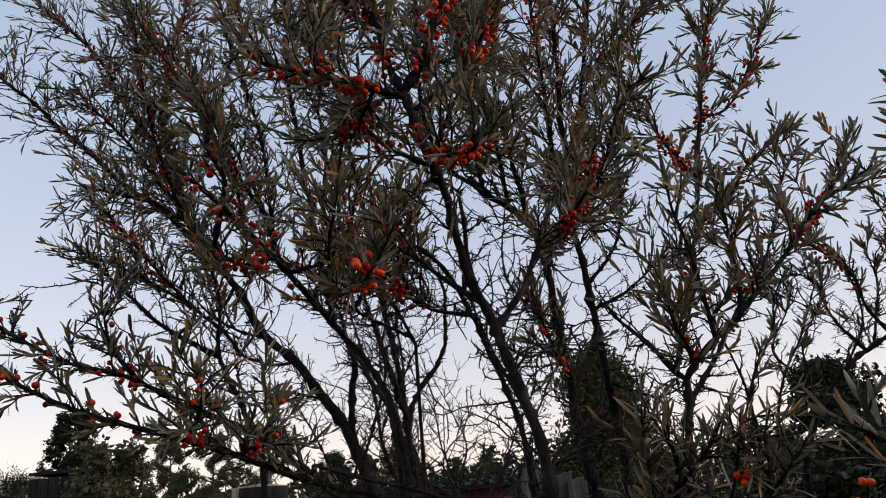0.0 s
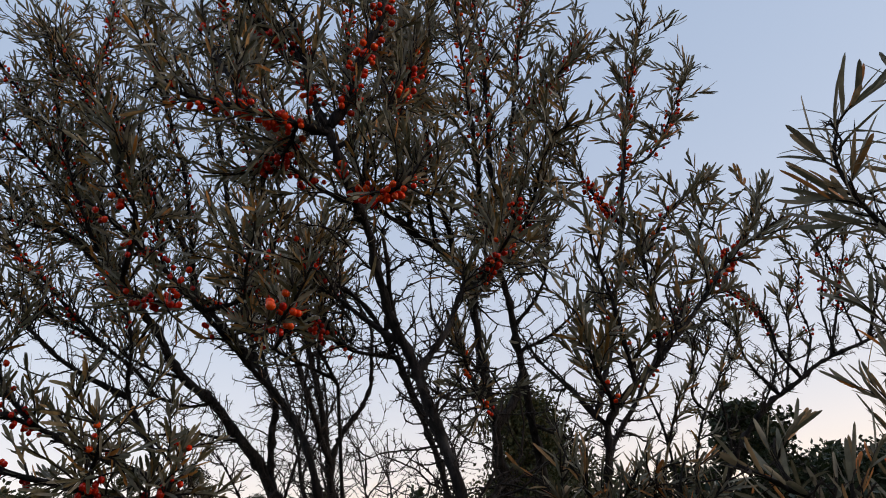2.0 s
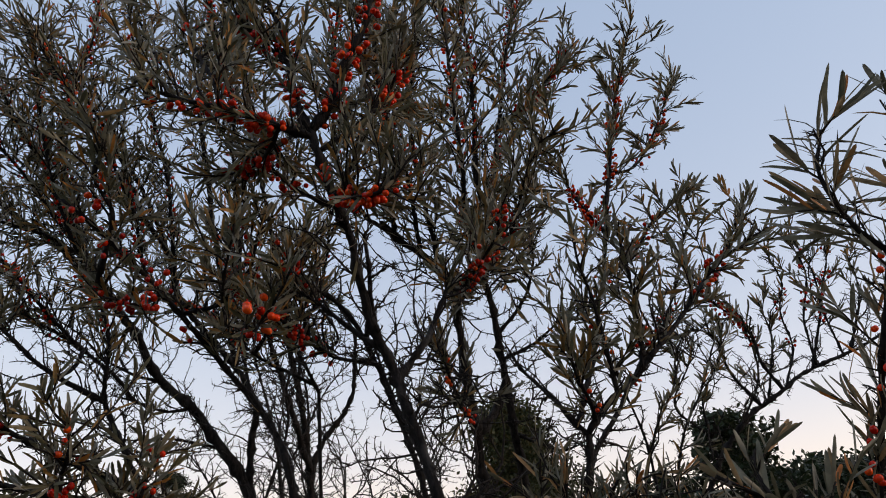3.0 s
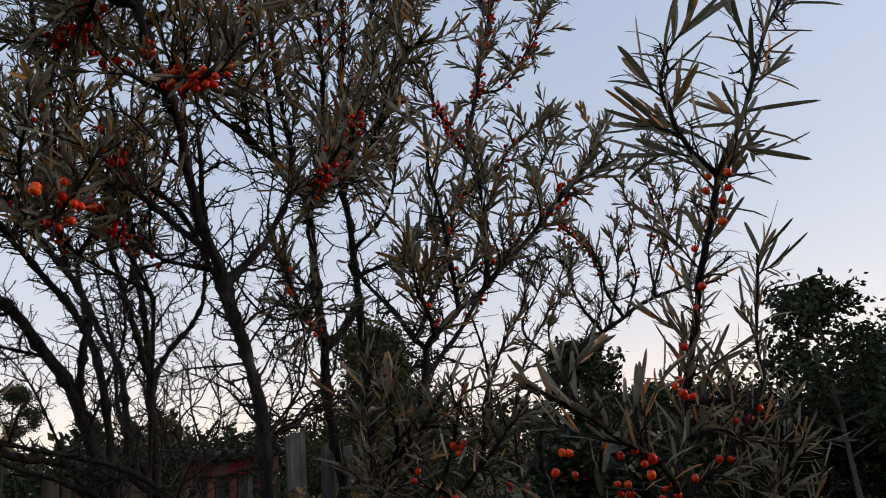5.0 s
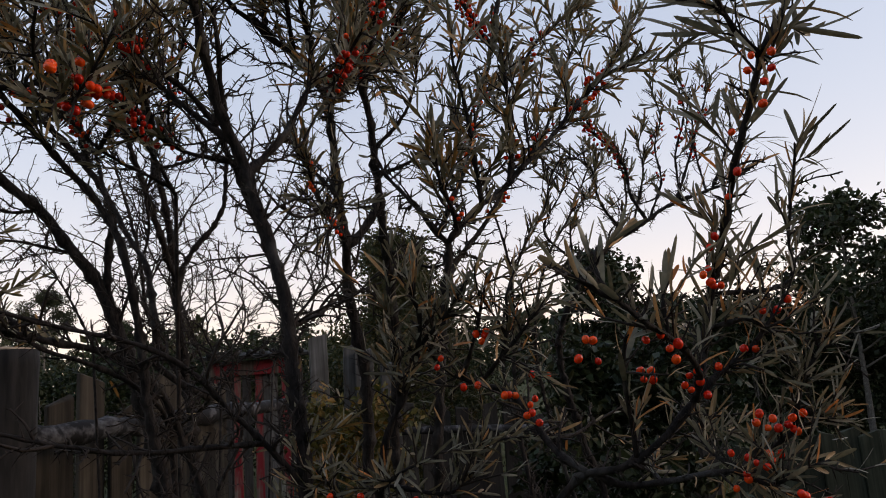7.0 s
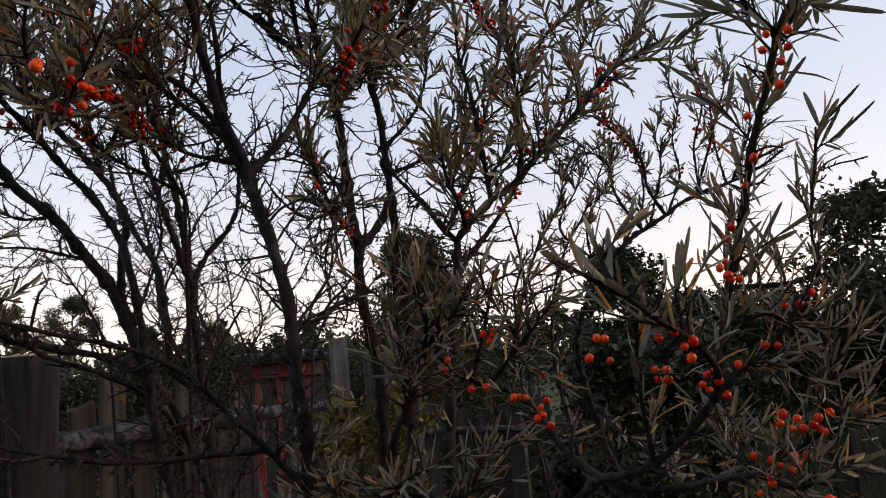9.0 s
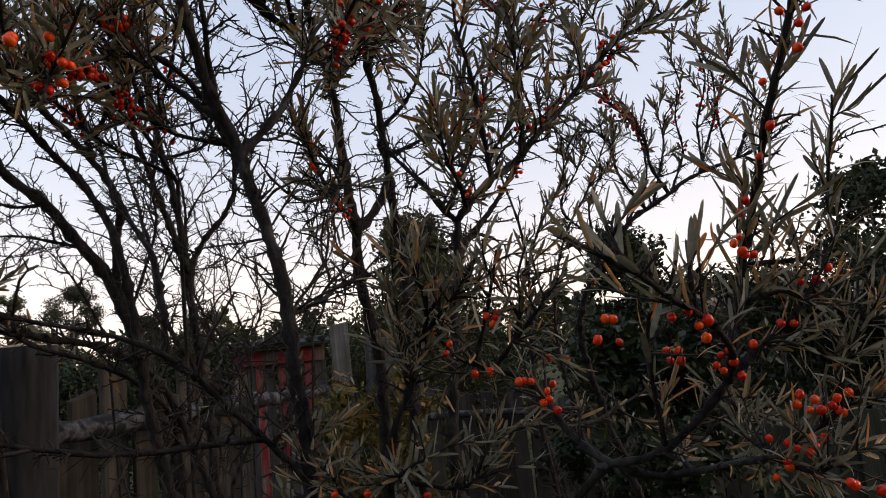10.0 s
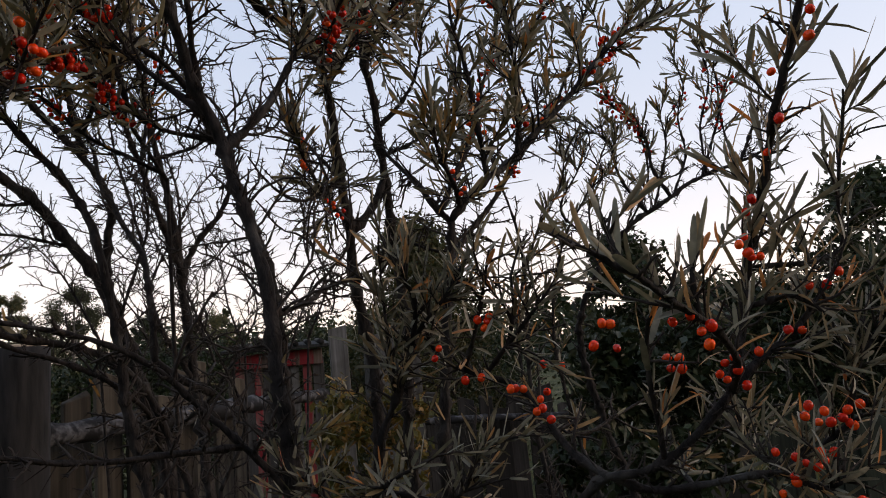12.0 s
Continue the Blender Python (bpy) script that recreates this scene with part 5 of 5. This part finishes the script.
stem(side_shrub, "branch", 0.0042, 0.0020, [(0.353, 0.950, 1.609), (0.386, 0.970, 1.652), (0.421, 1.000, 1.685), (0.490, 1.040, 1.772), (0.561, 1.060, 1.855), (0.603, 1.070, 1.935), (0.627, 1.070, 1.996), (0.672, 1.070, 2.059)], leafy=(0.5, 1, 6, 0.1), bare=(0, 0.6, 8, 0.09), berries=(0.3, 0.8, 7))
stem(side_shrub, "branch", 0.0045, 0.0020, [(0.347, 0.900, 1.677), (0.416, 1.000, 1.792), (0.447, 1.050, 1.859), (0.487, 1.100, 1.954), (0.525, 1.140, 2.056)], leafy=(0.1, 1, 14, 0.1), bare=(0, 0.3, 4, 0.08), berries=(0.3, 0.9, 7))
stem(side_shrub, "branch", 0.0055, 0.0018, [(0.525, 1.140, 2.056), (0.578, 1.180, 2.232), (0.624, 1.180, 2.392), (0.673, 1.180, 2.530)], leafy=(0.15, 1, 27, 0.075), berries=(0, 0.75, 50))
stem(side_shrub, "branch", 0.0035, 0.0015, [(0.566, 1.180, 2.181), (0.608, 1.180, 2.192), (0.748, 1.180, 2.403)], leafy=(0.3, 1, 13, 0.07), berries=(0.2, 0.8, 17))
stem(side_shrub, "branch", 0.0045, 0.0016, [(0.518, 1.140, 2.033), (0.477, 1.140, 2.115), (0.451, 1.140, 2.188)], leafy=(0.1, 1, 12, 0.09), berries=(0.1, 0.7, 26))
stem(side_shrub, "branch", 0.0045, 0.0016, [(0.499, 1.100, 1.932), (0.556, 1.100, 1.992), (0.585, 1.100, 2.034), (0.618, 1.100, 2.065), (0.676, 1.100, 2.108)], leafy=(0, 1, 11, 0.09), berries=(0.1, 0.6, 5))
stem(side_shrub, "branch", 0.0040, 0.0016, [(0.544, 0.910, 1.819), (0.596, 0.950, 1.888), (0.634, 0.950, 1.932), (0.682, 0.950, 2.007)], leafy=(0, 1, 10, 0.09), berries=(0.1, 0.5, 3))
stem(side_shrub, "branch", 0.0040, 0.0016, [(0.400, 0.890, 1.708), (0.376, 0.860, 1.838), (0.364, 0.850, 1.876), (0.365, 0.850, 1.925)], leafy=(0, 1, 9, 0.08), berries=(0.1, 0.5, 2))
stem(side_shrub, "branch", 0.0040, 0.0016, [(0.438, 0.900, 1.735), (0.447, 0.890, 1.785), (0.430, 0.860, 1.918)], leafy=(0, 1, 9, 0.08), berries=(0.1, 0.5, 2))
stem(side_shrub, "branch", 0.0040, 0.0016, [(0.362, 0.880, 1.673), (0.350, 0.850, 1.693), (0.332, 0.830, 1.721), (0.326, 0.820, 1.750), (0.325, 0.820, 1.776)], leafy=(0, 1, 8, 0.07), berries=(0.1, 0.4, 2))
stem(side_shrub, "branch", 0.0085, 0.0030, [(1.200, 1.600, -0.050), (0.945, 1.518, 0.876), (0.737, 1.450, 1.593), (0.785, 1.430, 1.676), (0.828, 1.420, 1.721), (0.875, 1.420, 1.758), (0.928, 1.410, 1.787), (0.987, 1.410, 1.819), (1.038, 1.400, 1.837), (1.096, 1.400, 1.855), (1.148, 1.390, 1.876), (1.222, 1.380, 1.919)], bare=(0.3, 1, 14, 0.09))
stem(side_shrub, "branch", 0.0040, 0.0015, [(1.009, 1.410, 1.827), (1.041, 1.410, 1.889), (1.067, 1.400, 1.961), (1.076, 1.400, 2.040), (1.057, 1.400, 2.110)], leafy=(0.4, 1, 5, 0.1), bare=(0, 0.5, 6, 0.09), berries=(0.4, 0.8, 7))
stem(side_shrub, "branch", 0.0045, 0.0015, [(0.934, 1.410, 1.789), (0.902, 1.400, 1.846), (0.894, 1.400, 1.908), (0.866, 1.400, 1.948), (0.820, 1.390, 1.985), (0.801, 1.390, 2.038)], leafy=(0.35, 1, 6, 0.1), bare=(0, 0.6, 7, 0.08), berries=(0.5, 0.9, 22))
stem(side_shrub, "branch", 0.0045, 0.0015, [(0.889, 1.420, 1.763), (0.825, 1.400, 1.840), (0.816, 1.400, 1.901), (0.772, 1.400, 1.928), (0.730, 1.400, 1.906)], leafy=(0.3, 1, 5, 0.09), bare=(0, 1, 7, 0.08))
stem(side_shrub, "branch", 0.0040, 0.0015, [(1.096, 1.400, 1.858), (1.174, 1.400, 2.008), (1.170, 1.400, 2.076)], leafy=(0.4, 1, 3, 0.09), bare=(0, 1, 8, 0.09))
stem(side_shrub, "branch", 0.0040, 0.0015, [(1.000, 1.350, -0.050), (0.788, 1.323, 0.862), (0.615, 1.300, 1.567), (0.659, 1.300, 1.709), (0.700, 1.300, 1.770), (0.760, 1.300, 1.878)], leafy=(0.7, 1, 3, 0.08), bare=(0.5, 1, 8, 0.08))
stem(side_shrub, "branch", 0.0040, 0.0015, [(0.950, 1.350, -0.050), (0.734, 1.323, 0.864), (0.557, 1.300, 1.571), (0.605, 1.300, 1.711), (0.658, 1.300, 1.794), (0.677, 1.300, 1.858), (0.705, 1.300, 1.901)], leafy=(0.7, 1, 3, 0.08), bare=(0.5, 1, 8, 0.08))
stem(side_shrub, "branch", 0.0035, 0.0015, [(0.750, 1.050, -0.050), (0.592, 1.022, 0.799), (0.463, 1.000, 1.452), (0.469, 1.000, 1.648), (0.438, 1.000, 1.775)], bare=(0.4, 1, 14, 0.08))
stem(side_shrub, "branch", 0.0030, 0.0013, [(0.849, 1.410, 1.713), (0.893, 1.410, 1.824), (0.892, 1.410, 1.909), (0.858, 1.400, 1.962), (0.815, 1.400, 1.993)], leafy=(0.15, 1, 4, 0.05), berries=(0.5, 1, 18))
stem(side_shrub, "branch", 0.0030, 0.0013, [(0.706, 1.420, 1.694), (0.761, 1.410, 1.782), (0.815, 1.410, 1.863), (0.832, 1.400, 1.932)], leafy=(0.2, 1, 4, 0.05), bare=(0, 1, 6, 0.06))
stem(side_shrub, "branch", 0.0030, 0.0013, [(0.939, 1.410, 1.791), (0.983, 1.410, 1.882), (0.971, 1.400, 1.954), (0.994, 1.400, 2.016), (0.979, 1.400, 2.099)], leafy=(0.15, 1, 4, 0.05), berries=(0.3, 0.8, 5))
stem(side_shrub, "branch", 0.0030, 0.0013, [(1.021, 1.410, 1.826), (1.020, 1.400, 1.928), (1.058, 1.400, 2.041), (1.045, 1.400, 2.132), (1.078, 1.400, 2.211)], leafy=(0.15, 1, 4, 0.05), berries=(0.3, 0.8, 6))
stem(side_shrub, "branch", 0.0030, 0.0013, [(1.082, 1.410, 1.852), (1.073, 1.400, 1.965), (1.120, 1.400, 2.080), (1.123, 1.400, 2.185)], leafy=(0.15, 1, 4, 0.05), berries=(0.3, 0.8, 6))
stem(side_shrub, "branch", 0.0030, 0.0013, [(0.682, 1.420, 1.695), (0.699, 1.410, 1.773), (0.745, 1.410, 1.853), (0.759, 1.400, 1.897)], leafy=(0.2, 1, 4, 0.05), bare=(0, 1, 6, 0.06))
stem(side_shrub, "branch", 0.0030, 0.0013, [(0.902, 1.420, 1.766), (0.928, 1.410, 1.847), (0.944, 1.410, 1.908), (0.929, 1.400, 1.979)], leafy=(0.2, 1, 4, 0.05), bare=(0, 1, 6, 0.06))
finish(side_shrub)

stem(near_shrub, "branch", 0.0040, 0.0032, [(0.300, 0.750, -0.050), (0.334, 0.712, 0.747), (0.361, 0.680, 1.358), (0.377, 0.660, 1.395), (0.393, 0.640, 1.415), (0.410, 0.620, 1.418), (0.429, 0.600, 1.431), (0.450, 0.590, 1.451), (0.468, 0.585, 1.470)])
stem(near_shrub, "shoot", 0.0044, 0.0030, [(0.468, 0.585, 1.470), (0.493, 0.600, 1.507), (0.509, 0.600, 1.565), (0.509, 0.570, 1.614), (0.511, 0.560, 1.638), (0.500, 0.535, 1.653), (0.503, 0.515, 1.692), (0.511, 0.505, 1.731), (0.506, 0.500, 1.733)], leaves=(0.12, 0.92, 78), size=0.046)
stem(near_shrub, "shoot", 0.0030, 0.0013, [(0.500, 0.495, 1.730), (0.480, 0.490, 1.746), (0.466, 0.488, 1.774), (0.459, 0.486, 1.804), (0.466, 0.485, 1.822), (0.472, 0.484, 1.838)], leaves=(0.1, 1, 34), size=0.056)
stem(near_shrub, "shoot", 0.0030, 0.0013, [(0.503, 0.498, 1.730), (0.526, 0.500, 1.756), (0.552, 0.504, 1.794), (0.580, 0.508, 1.842), (0.606, 0.514, 1.886), (0.640, 0.520, 1.930)], leaves=(0.1, 1, 36), size=0.056)
stem(near_shrub, "shoot", 0.0024, 0.0010, [(0.582, 0.600, 1.529), (0.584, 0.592, 1.567), (0.582, 0.585, 1.604), (0.586, 0.577, 1.646), (0.590, 0.570, 1.685)], leaves=(0, 1, 38), size=0.046)
stem(near_shrub, "branch", 0.0037, 0.0018, [(0.393, 0.640, 1.415), (0.381, 0.660, 1.426), (0.371, 0.680, 1.444), (0.366, 0.700, 1.464), (0.354, 0.720, 1.482), (0.331, 0.730, 1.492), (0.309, 0.745, 1.502), (0.293, 0.750, 1.519), (0.284, 0.750, 1.546)], leaves=(0.2, 1, 37), size=0.029)
stem(near_shrub, "branch", 0.0037, 0.0018, [(0.393, 0.640, 1.414), (0.418, 0.630, 1.403), (0.451, 0.620, 1.403), (0.485, 0.610, 1.407), (0.521, 0.610, 1.409), (0.555, 0.610, 1.421), (0.570, 0.600, 1.435), (0.590, 0.590, 1.447), (0.614, 0.580, 1.456)], leaves=(0.35, 1, 49), size=0.029)
stem(near_shrub, "branch", 0.0034, 0.0016, [(0.467, 0.585, 1.470), (0.488, 0.580, 1.489), (0.521, 0.580, 1.508), (0.568, 0.580, 1.554)], leaves=(0.15, 1, 20), size=0.029)
stem(near_shrub, "branch", 0.0034, 0.0016, [(0.469, 0.585, 1.472), (0.460, 0.560, 1.492), (0.439, 0.540, 1.509), (0.413, 0.520, 1.521), (0.383, 0.500, 1.531), (0.356, 0.490, 1.547), (0.315, 0.490, 1.571)], leaves=(0.1, 1, 26), size=0.037)
stem(near_shrub, "branch", 0.0053, 0.0020, [(0.238, 0.800, 1.374), (0.243, 0.780, 1.439), (0.275, 0.740, 1.530), (0.274, 0.720, 1.560), (0.260, 0.700, 1.584)], leaves=(0.45, 1, 37), size=0.029)
stem(near_shrub, "branch", 0.0026, 0.0013, [(0.276, 0.740, 1.535), (0.304, 0.700, 1.571), (0.314, 0.690, 1.589)], leaves=(0.1, 1, 30), size=0.029)
stem(near_shrub, "branch", 0.0026, 0.0013, [(0.387, 0.620, 1.494), (0.398, 0.550, 1.528), (0.407, 0.540, 1.542), (0.414, 0.540, 1.558)], leaves=(0.1, 1, 13), size=0.037)
stem(near_shrub, "branch", 0.0026, 0.0013, [(0.331, 0.730, 1.492), (0.346, 0.700, 1.518), (0.362, 0.680, 1.540), (0.376, 0.670, 1.558), (0.384, 0.660, 1.571)], leaves=(0.2, 1, 22), size=0.029)
stem(near_shrub, "branch", 0.0026, 0.0013, [(0.378, 0.700, 1.436), (0.422, 0.740, 1.434), (0.472, 0.780, 1.442), (0.516, 0.800, 1.454)], leaves=(0, 1, 9), size=0.029)
stem(near_shrub, "branch", 0.0026, 0.0013, [(0.226, 0.750, 1.380), (0.246, 0.700, 1.423), (0.262, 0.680, 1.433)], leaves=(0.1, 1, 23), size=0.029)
stem(near_shrub, "branch", 0.0026, 0.0013, [(0.281, 0.750, 1.368), (0.298, 0.720, 1.400), (0.316, 0.720, 1.427), (0.349, 0.720, 1.443)], leaves=(0.1, 1, 32), size=0.029)
stem(near_shrub, "branch", 0.0026, 0.0013, [(0.570, 0.600, 1.435), (0.572, 0.580, 1.482), (0.583, 0.570, 1.503), (0.602, 0.570, 1.519)], leaves=(0.1, 1, 37), size=0.029)
stem(near_shrub, "branch", 0.0026, 0.0013, [(0.512, 0.580, 1.379), (0.523, 0.570, 1.400), (0.540, 0.560, 1.411), (0.562, 0.550, 1.418)], leaves=(0.1, 1, 29), size=0.029)
stem(near_shrub, "branch", 0.0026, 0.0013, [(0.456, 0.620, 1.366), (0.490, 0.700, 1.410), (0.535, 0.720, 1.434)], leaves=(0.1, 1, 14), size=0.029)
stem(near_shrub, "branch", 0.0026, 0.0013, [(0.521, 0.610, 1.409), (0.518, 0.640, 1.417), (0.518, 0.660, 1.430), (0.552, 0.680, 1.450)], leaves=(0.1, 1, 26), size=0.029)
stem(near_shrub, "branch", 0.0026, 0.0013, [(0.498, 0.600, 1.524), (0.505, 0.580, 1.531), (0.523, 0.570, 1.533), (0.532, 0.560, 1.519)], leaves=(0.2, 1, 8), size=0.029)
stem(near_shrub, "branch", 0.0022, 0.0011, [(0.205, 0.800, 1.368), (0.194, 0.780, 1.393), (0.184, 0.760, 1.413), (0.174, 0.750, 1.425)], leaves=(0.1, 1, 24), size=0.029)
stem(near_shrub, "branch", 0.0022, 0.0011, [(0.356, 0.490, 1.547), (0.352, 0.500, 1.563), (0.346, 0.500, 1.585)], leaves=(0.1, 1, 9), size=0.037)
stem(near_shrub, "branch", 0.0022, 0.0011, [(0.413, 0.520, 1.521), (0.412, 0.520, 1.551), (0.418, 0.520, 1.562)], leaves=(0.1, 1, 9), size=0.037)
stem(near_shrub, "branch", 0.0024, 0.0012, [(0.316, 0.730, 1.506), (0.323, 0.710, 1.535), (0.334, 0.690, 1.595)], leaves=(0.1, 1, 15), size=0.033)
stem(near_shrub, "branch", 0.0024, 0.0012, [(0.345, 0.700, 1.517), (0.351, 0.690, 1.547), (0.347, 0.680, 1.571), (0.354, 0.670, 1.594)], leaves=(0.1, 1, 10), size=0.033)
stem(near_shrub, "branch", 0.0024, 0.0012, [(0.259, 0.760, 1.485), (0.254, 0.750, 1.532), (0.248, 0.730, 1.599)], leaves=(0.1, 1, 24), size=0.036)
fruit(near_shrub, (0.477, 0.479, 1.709), (0.498, 0.479, 1.712), (0.490, 0.479, 1.701), (0.482, 0.479, 1.721), (0.500, 0.479, 1.725), (0.486, 0.479, 1.684))
fruit(near_shrub, (0.468, 0.494, 1.667), (0.468, 0.494, 1.637))
fruit(near_shrub, (0.503, 0.554, 1.633), (0.485, 0.554, 1.600), (0.479, 0.554, 1.591), (0.475, 0.554, 1.574), (0.470, 0.554, 1.569), (0.478, 0.554, 1.560), (0.485, 0.554, 1.560), (0.476, 0.554, 1.563))
fruit(near_shrub, (0.390, 0.514, 1.520), (0.402, 0.514, 1.523), (0.408, 0.514, 1.513), (0.412, 0.514, 1.505), (0.415, 0.514, 1.516))
fruit(near_shrub, (0.411, 0.564, 1.498), (0.420, 0.564, 1.497), (0.413, 0.564, 1.491), (0.421, 0.564, 1.490), (0.448, 0.564, 1.484), (0.462, 0.564, 1.486), (0.453, 0.564, 1.480), (0.467, 0.564, 1.475), (0.453, 0.564, 1.491), (0.461, 0.564, 1.494))
fruit(near_shrub, (0.487, 0.574, 1.496), (0.513, 0.574, 1.509), (0.524, 0.574, 1.508), (0.536, 0.574, 1.539), (0.550, 0.574, 1.539), (0.562, 0.574, 1.548))
fruit(near_shrub, (0.374, 0.594, 1.510), (0.391, 0.594, 1.507), (0.382, 0.594, 1.525), (0.388, 0.594, 1.524))
fruit(near_shrub, (0.356, 0.664, 1.473), (0.352, 0.664, 1.464), (0.357, 0.664, 1.466), (0.363, 0.664, 1.457), (0.337, 0.664, 1.483), (0.343, 0.664, 1.482), (0.333, 0.664, 1.483))
fruit(near_shrub, (0.310, 0.714, 1.491), (0.324, 0.714, 1.492), (0.286, 0.714, 1.511), (0.290, 0.714, 1.519), (0.380, 0.714, 1.475), (0.379, 0.714, 1.498), (0.396, 0.714, 1.496))
fruit(near_shrub, (0.320, 0.694, 1.539), (0.328, 0.694, 1.537), (0.325, 0.694, 1.532), (0.330, 0.694, 1.541))
fruit(near_shrub, (0.519, 0.574, 1.456), (0.531, 0.574, 1.451), (0.525, 0.574, 1.444), (0.535, 0.574, 1.443), (0.515, 0.574, 1.449), (0.550, 0.574, 1.450), (0.545, 0.574, 1.445), (0.550, 0.574, 1.441), (0.553, 0.574, 1.439), (0.561, 0.574, 1.453))
fruit(near_shrub, (0.495, 0.584, 1.426), (0.510, 0.584, 1.421), (0.518, 0.584, 1.416), (0.527, 0.584, 1.412), (0.533, 0.584, 1.416), (0.531, 0.584, 1.422), (0.542, 0.584, 1.421), (0.507, 0.584, 1.408), (0.496, 0.584, 1.398), (0.508, 0.584, 1.404))
fruit(near_shrub, (0.519, 0.534, 1.397), (0.516, 0.534, 1.399), (0.539, 0.534, 1.391))
fruit(near_shrub, (0.183, 0.724, 1.405), (0.210, 0.724, 1.402), (0.260, 0.724, 1.394))
finish(near_shrub)
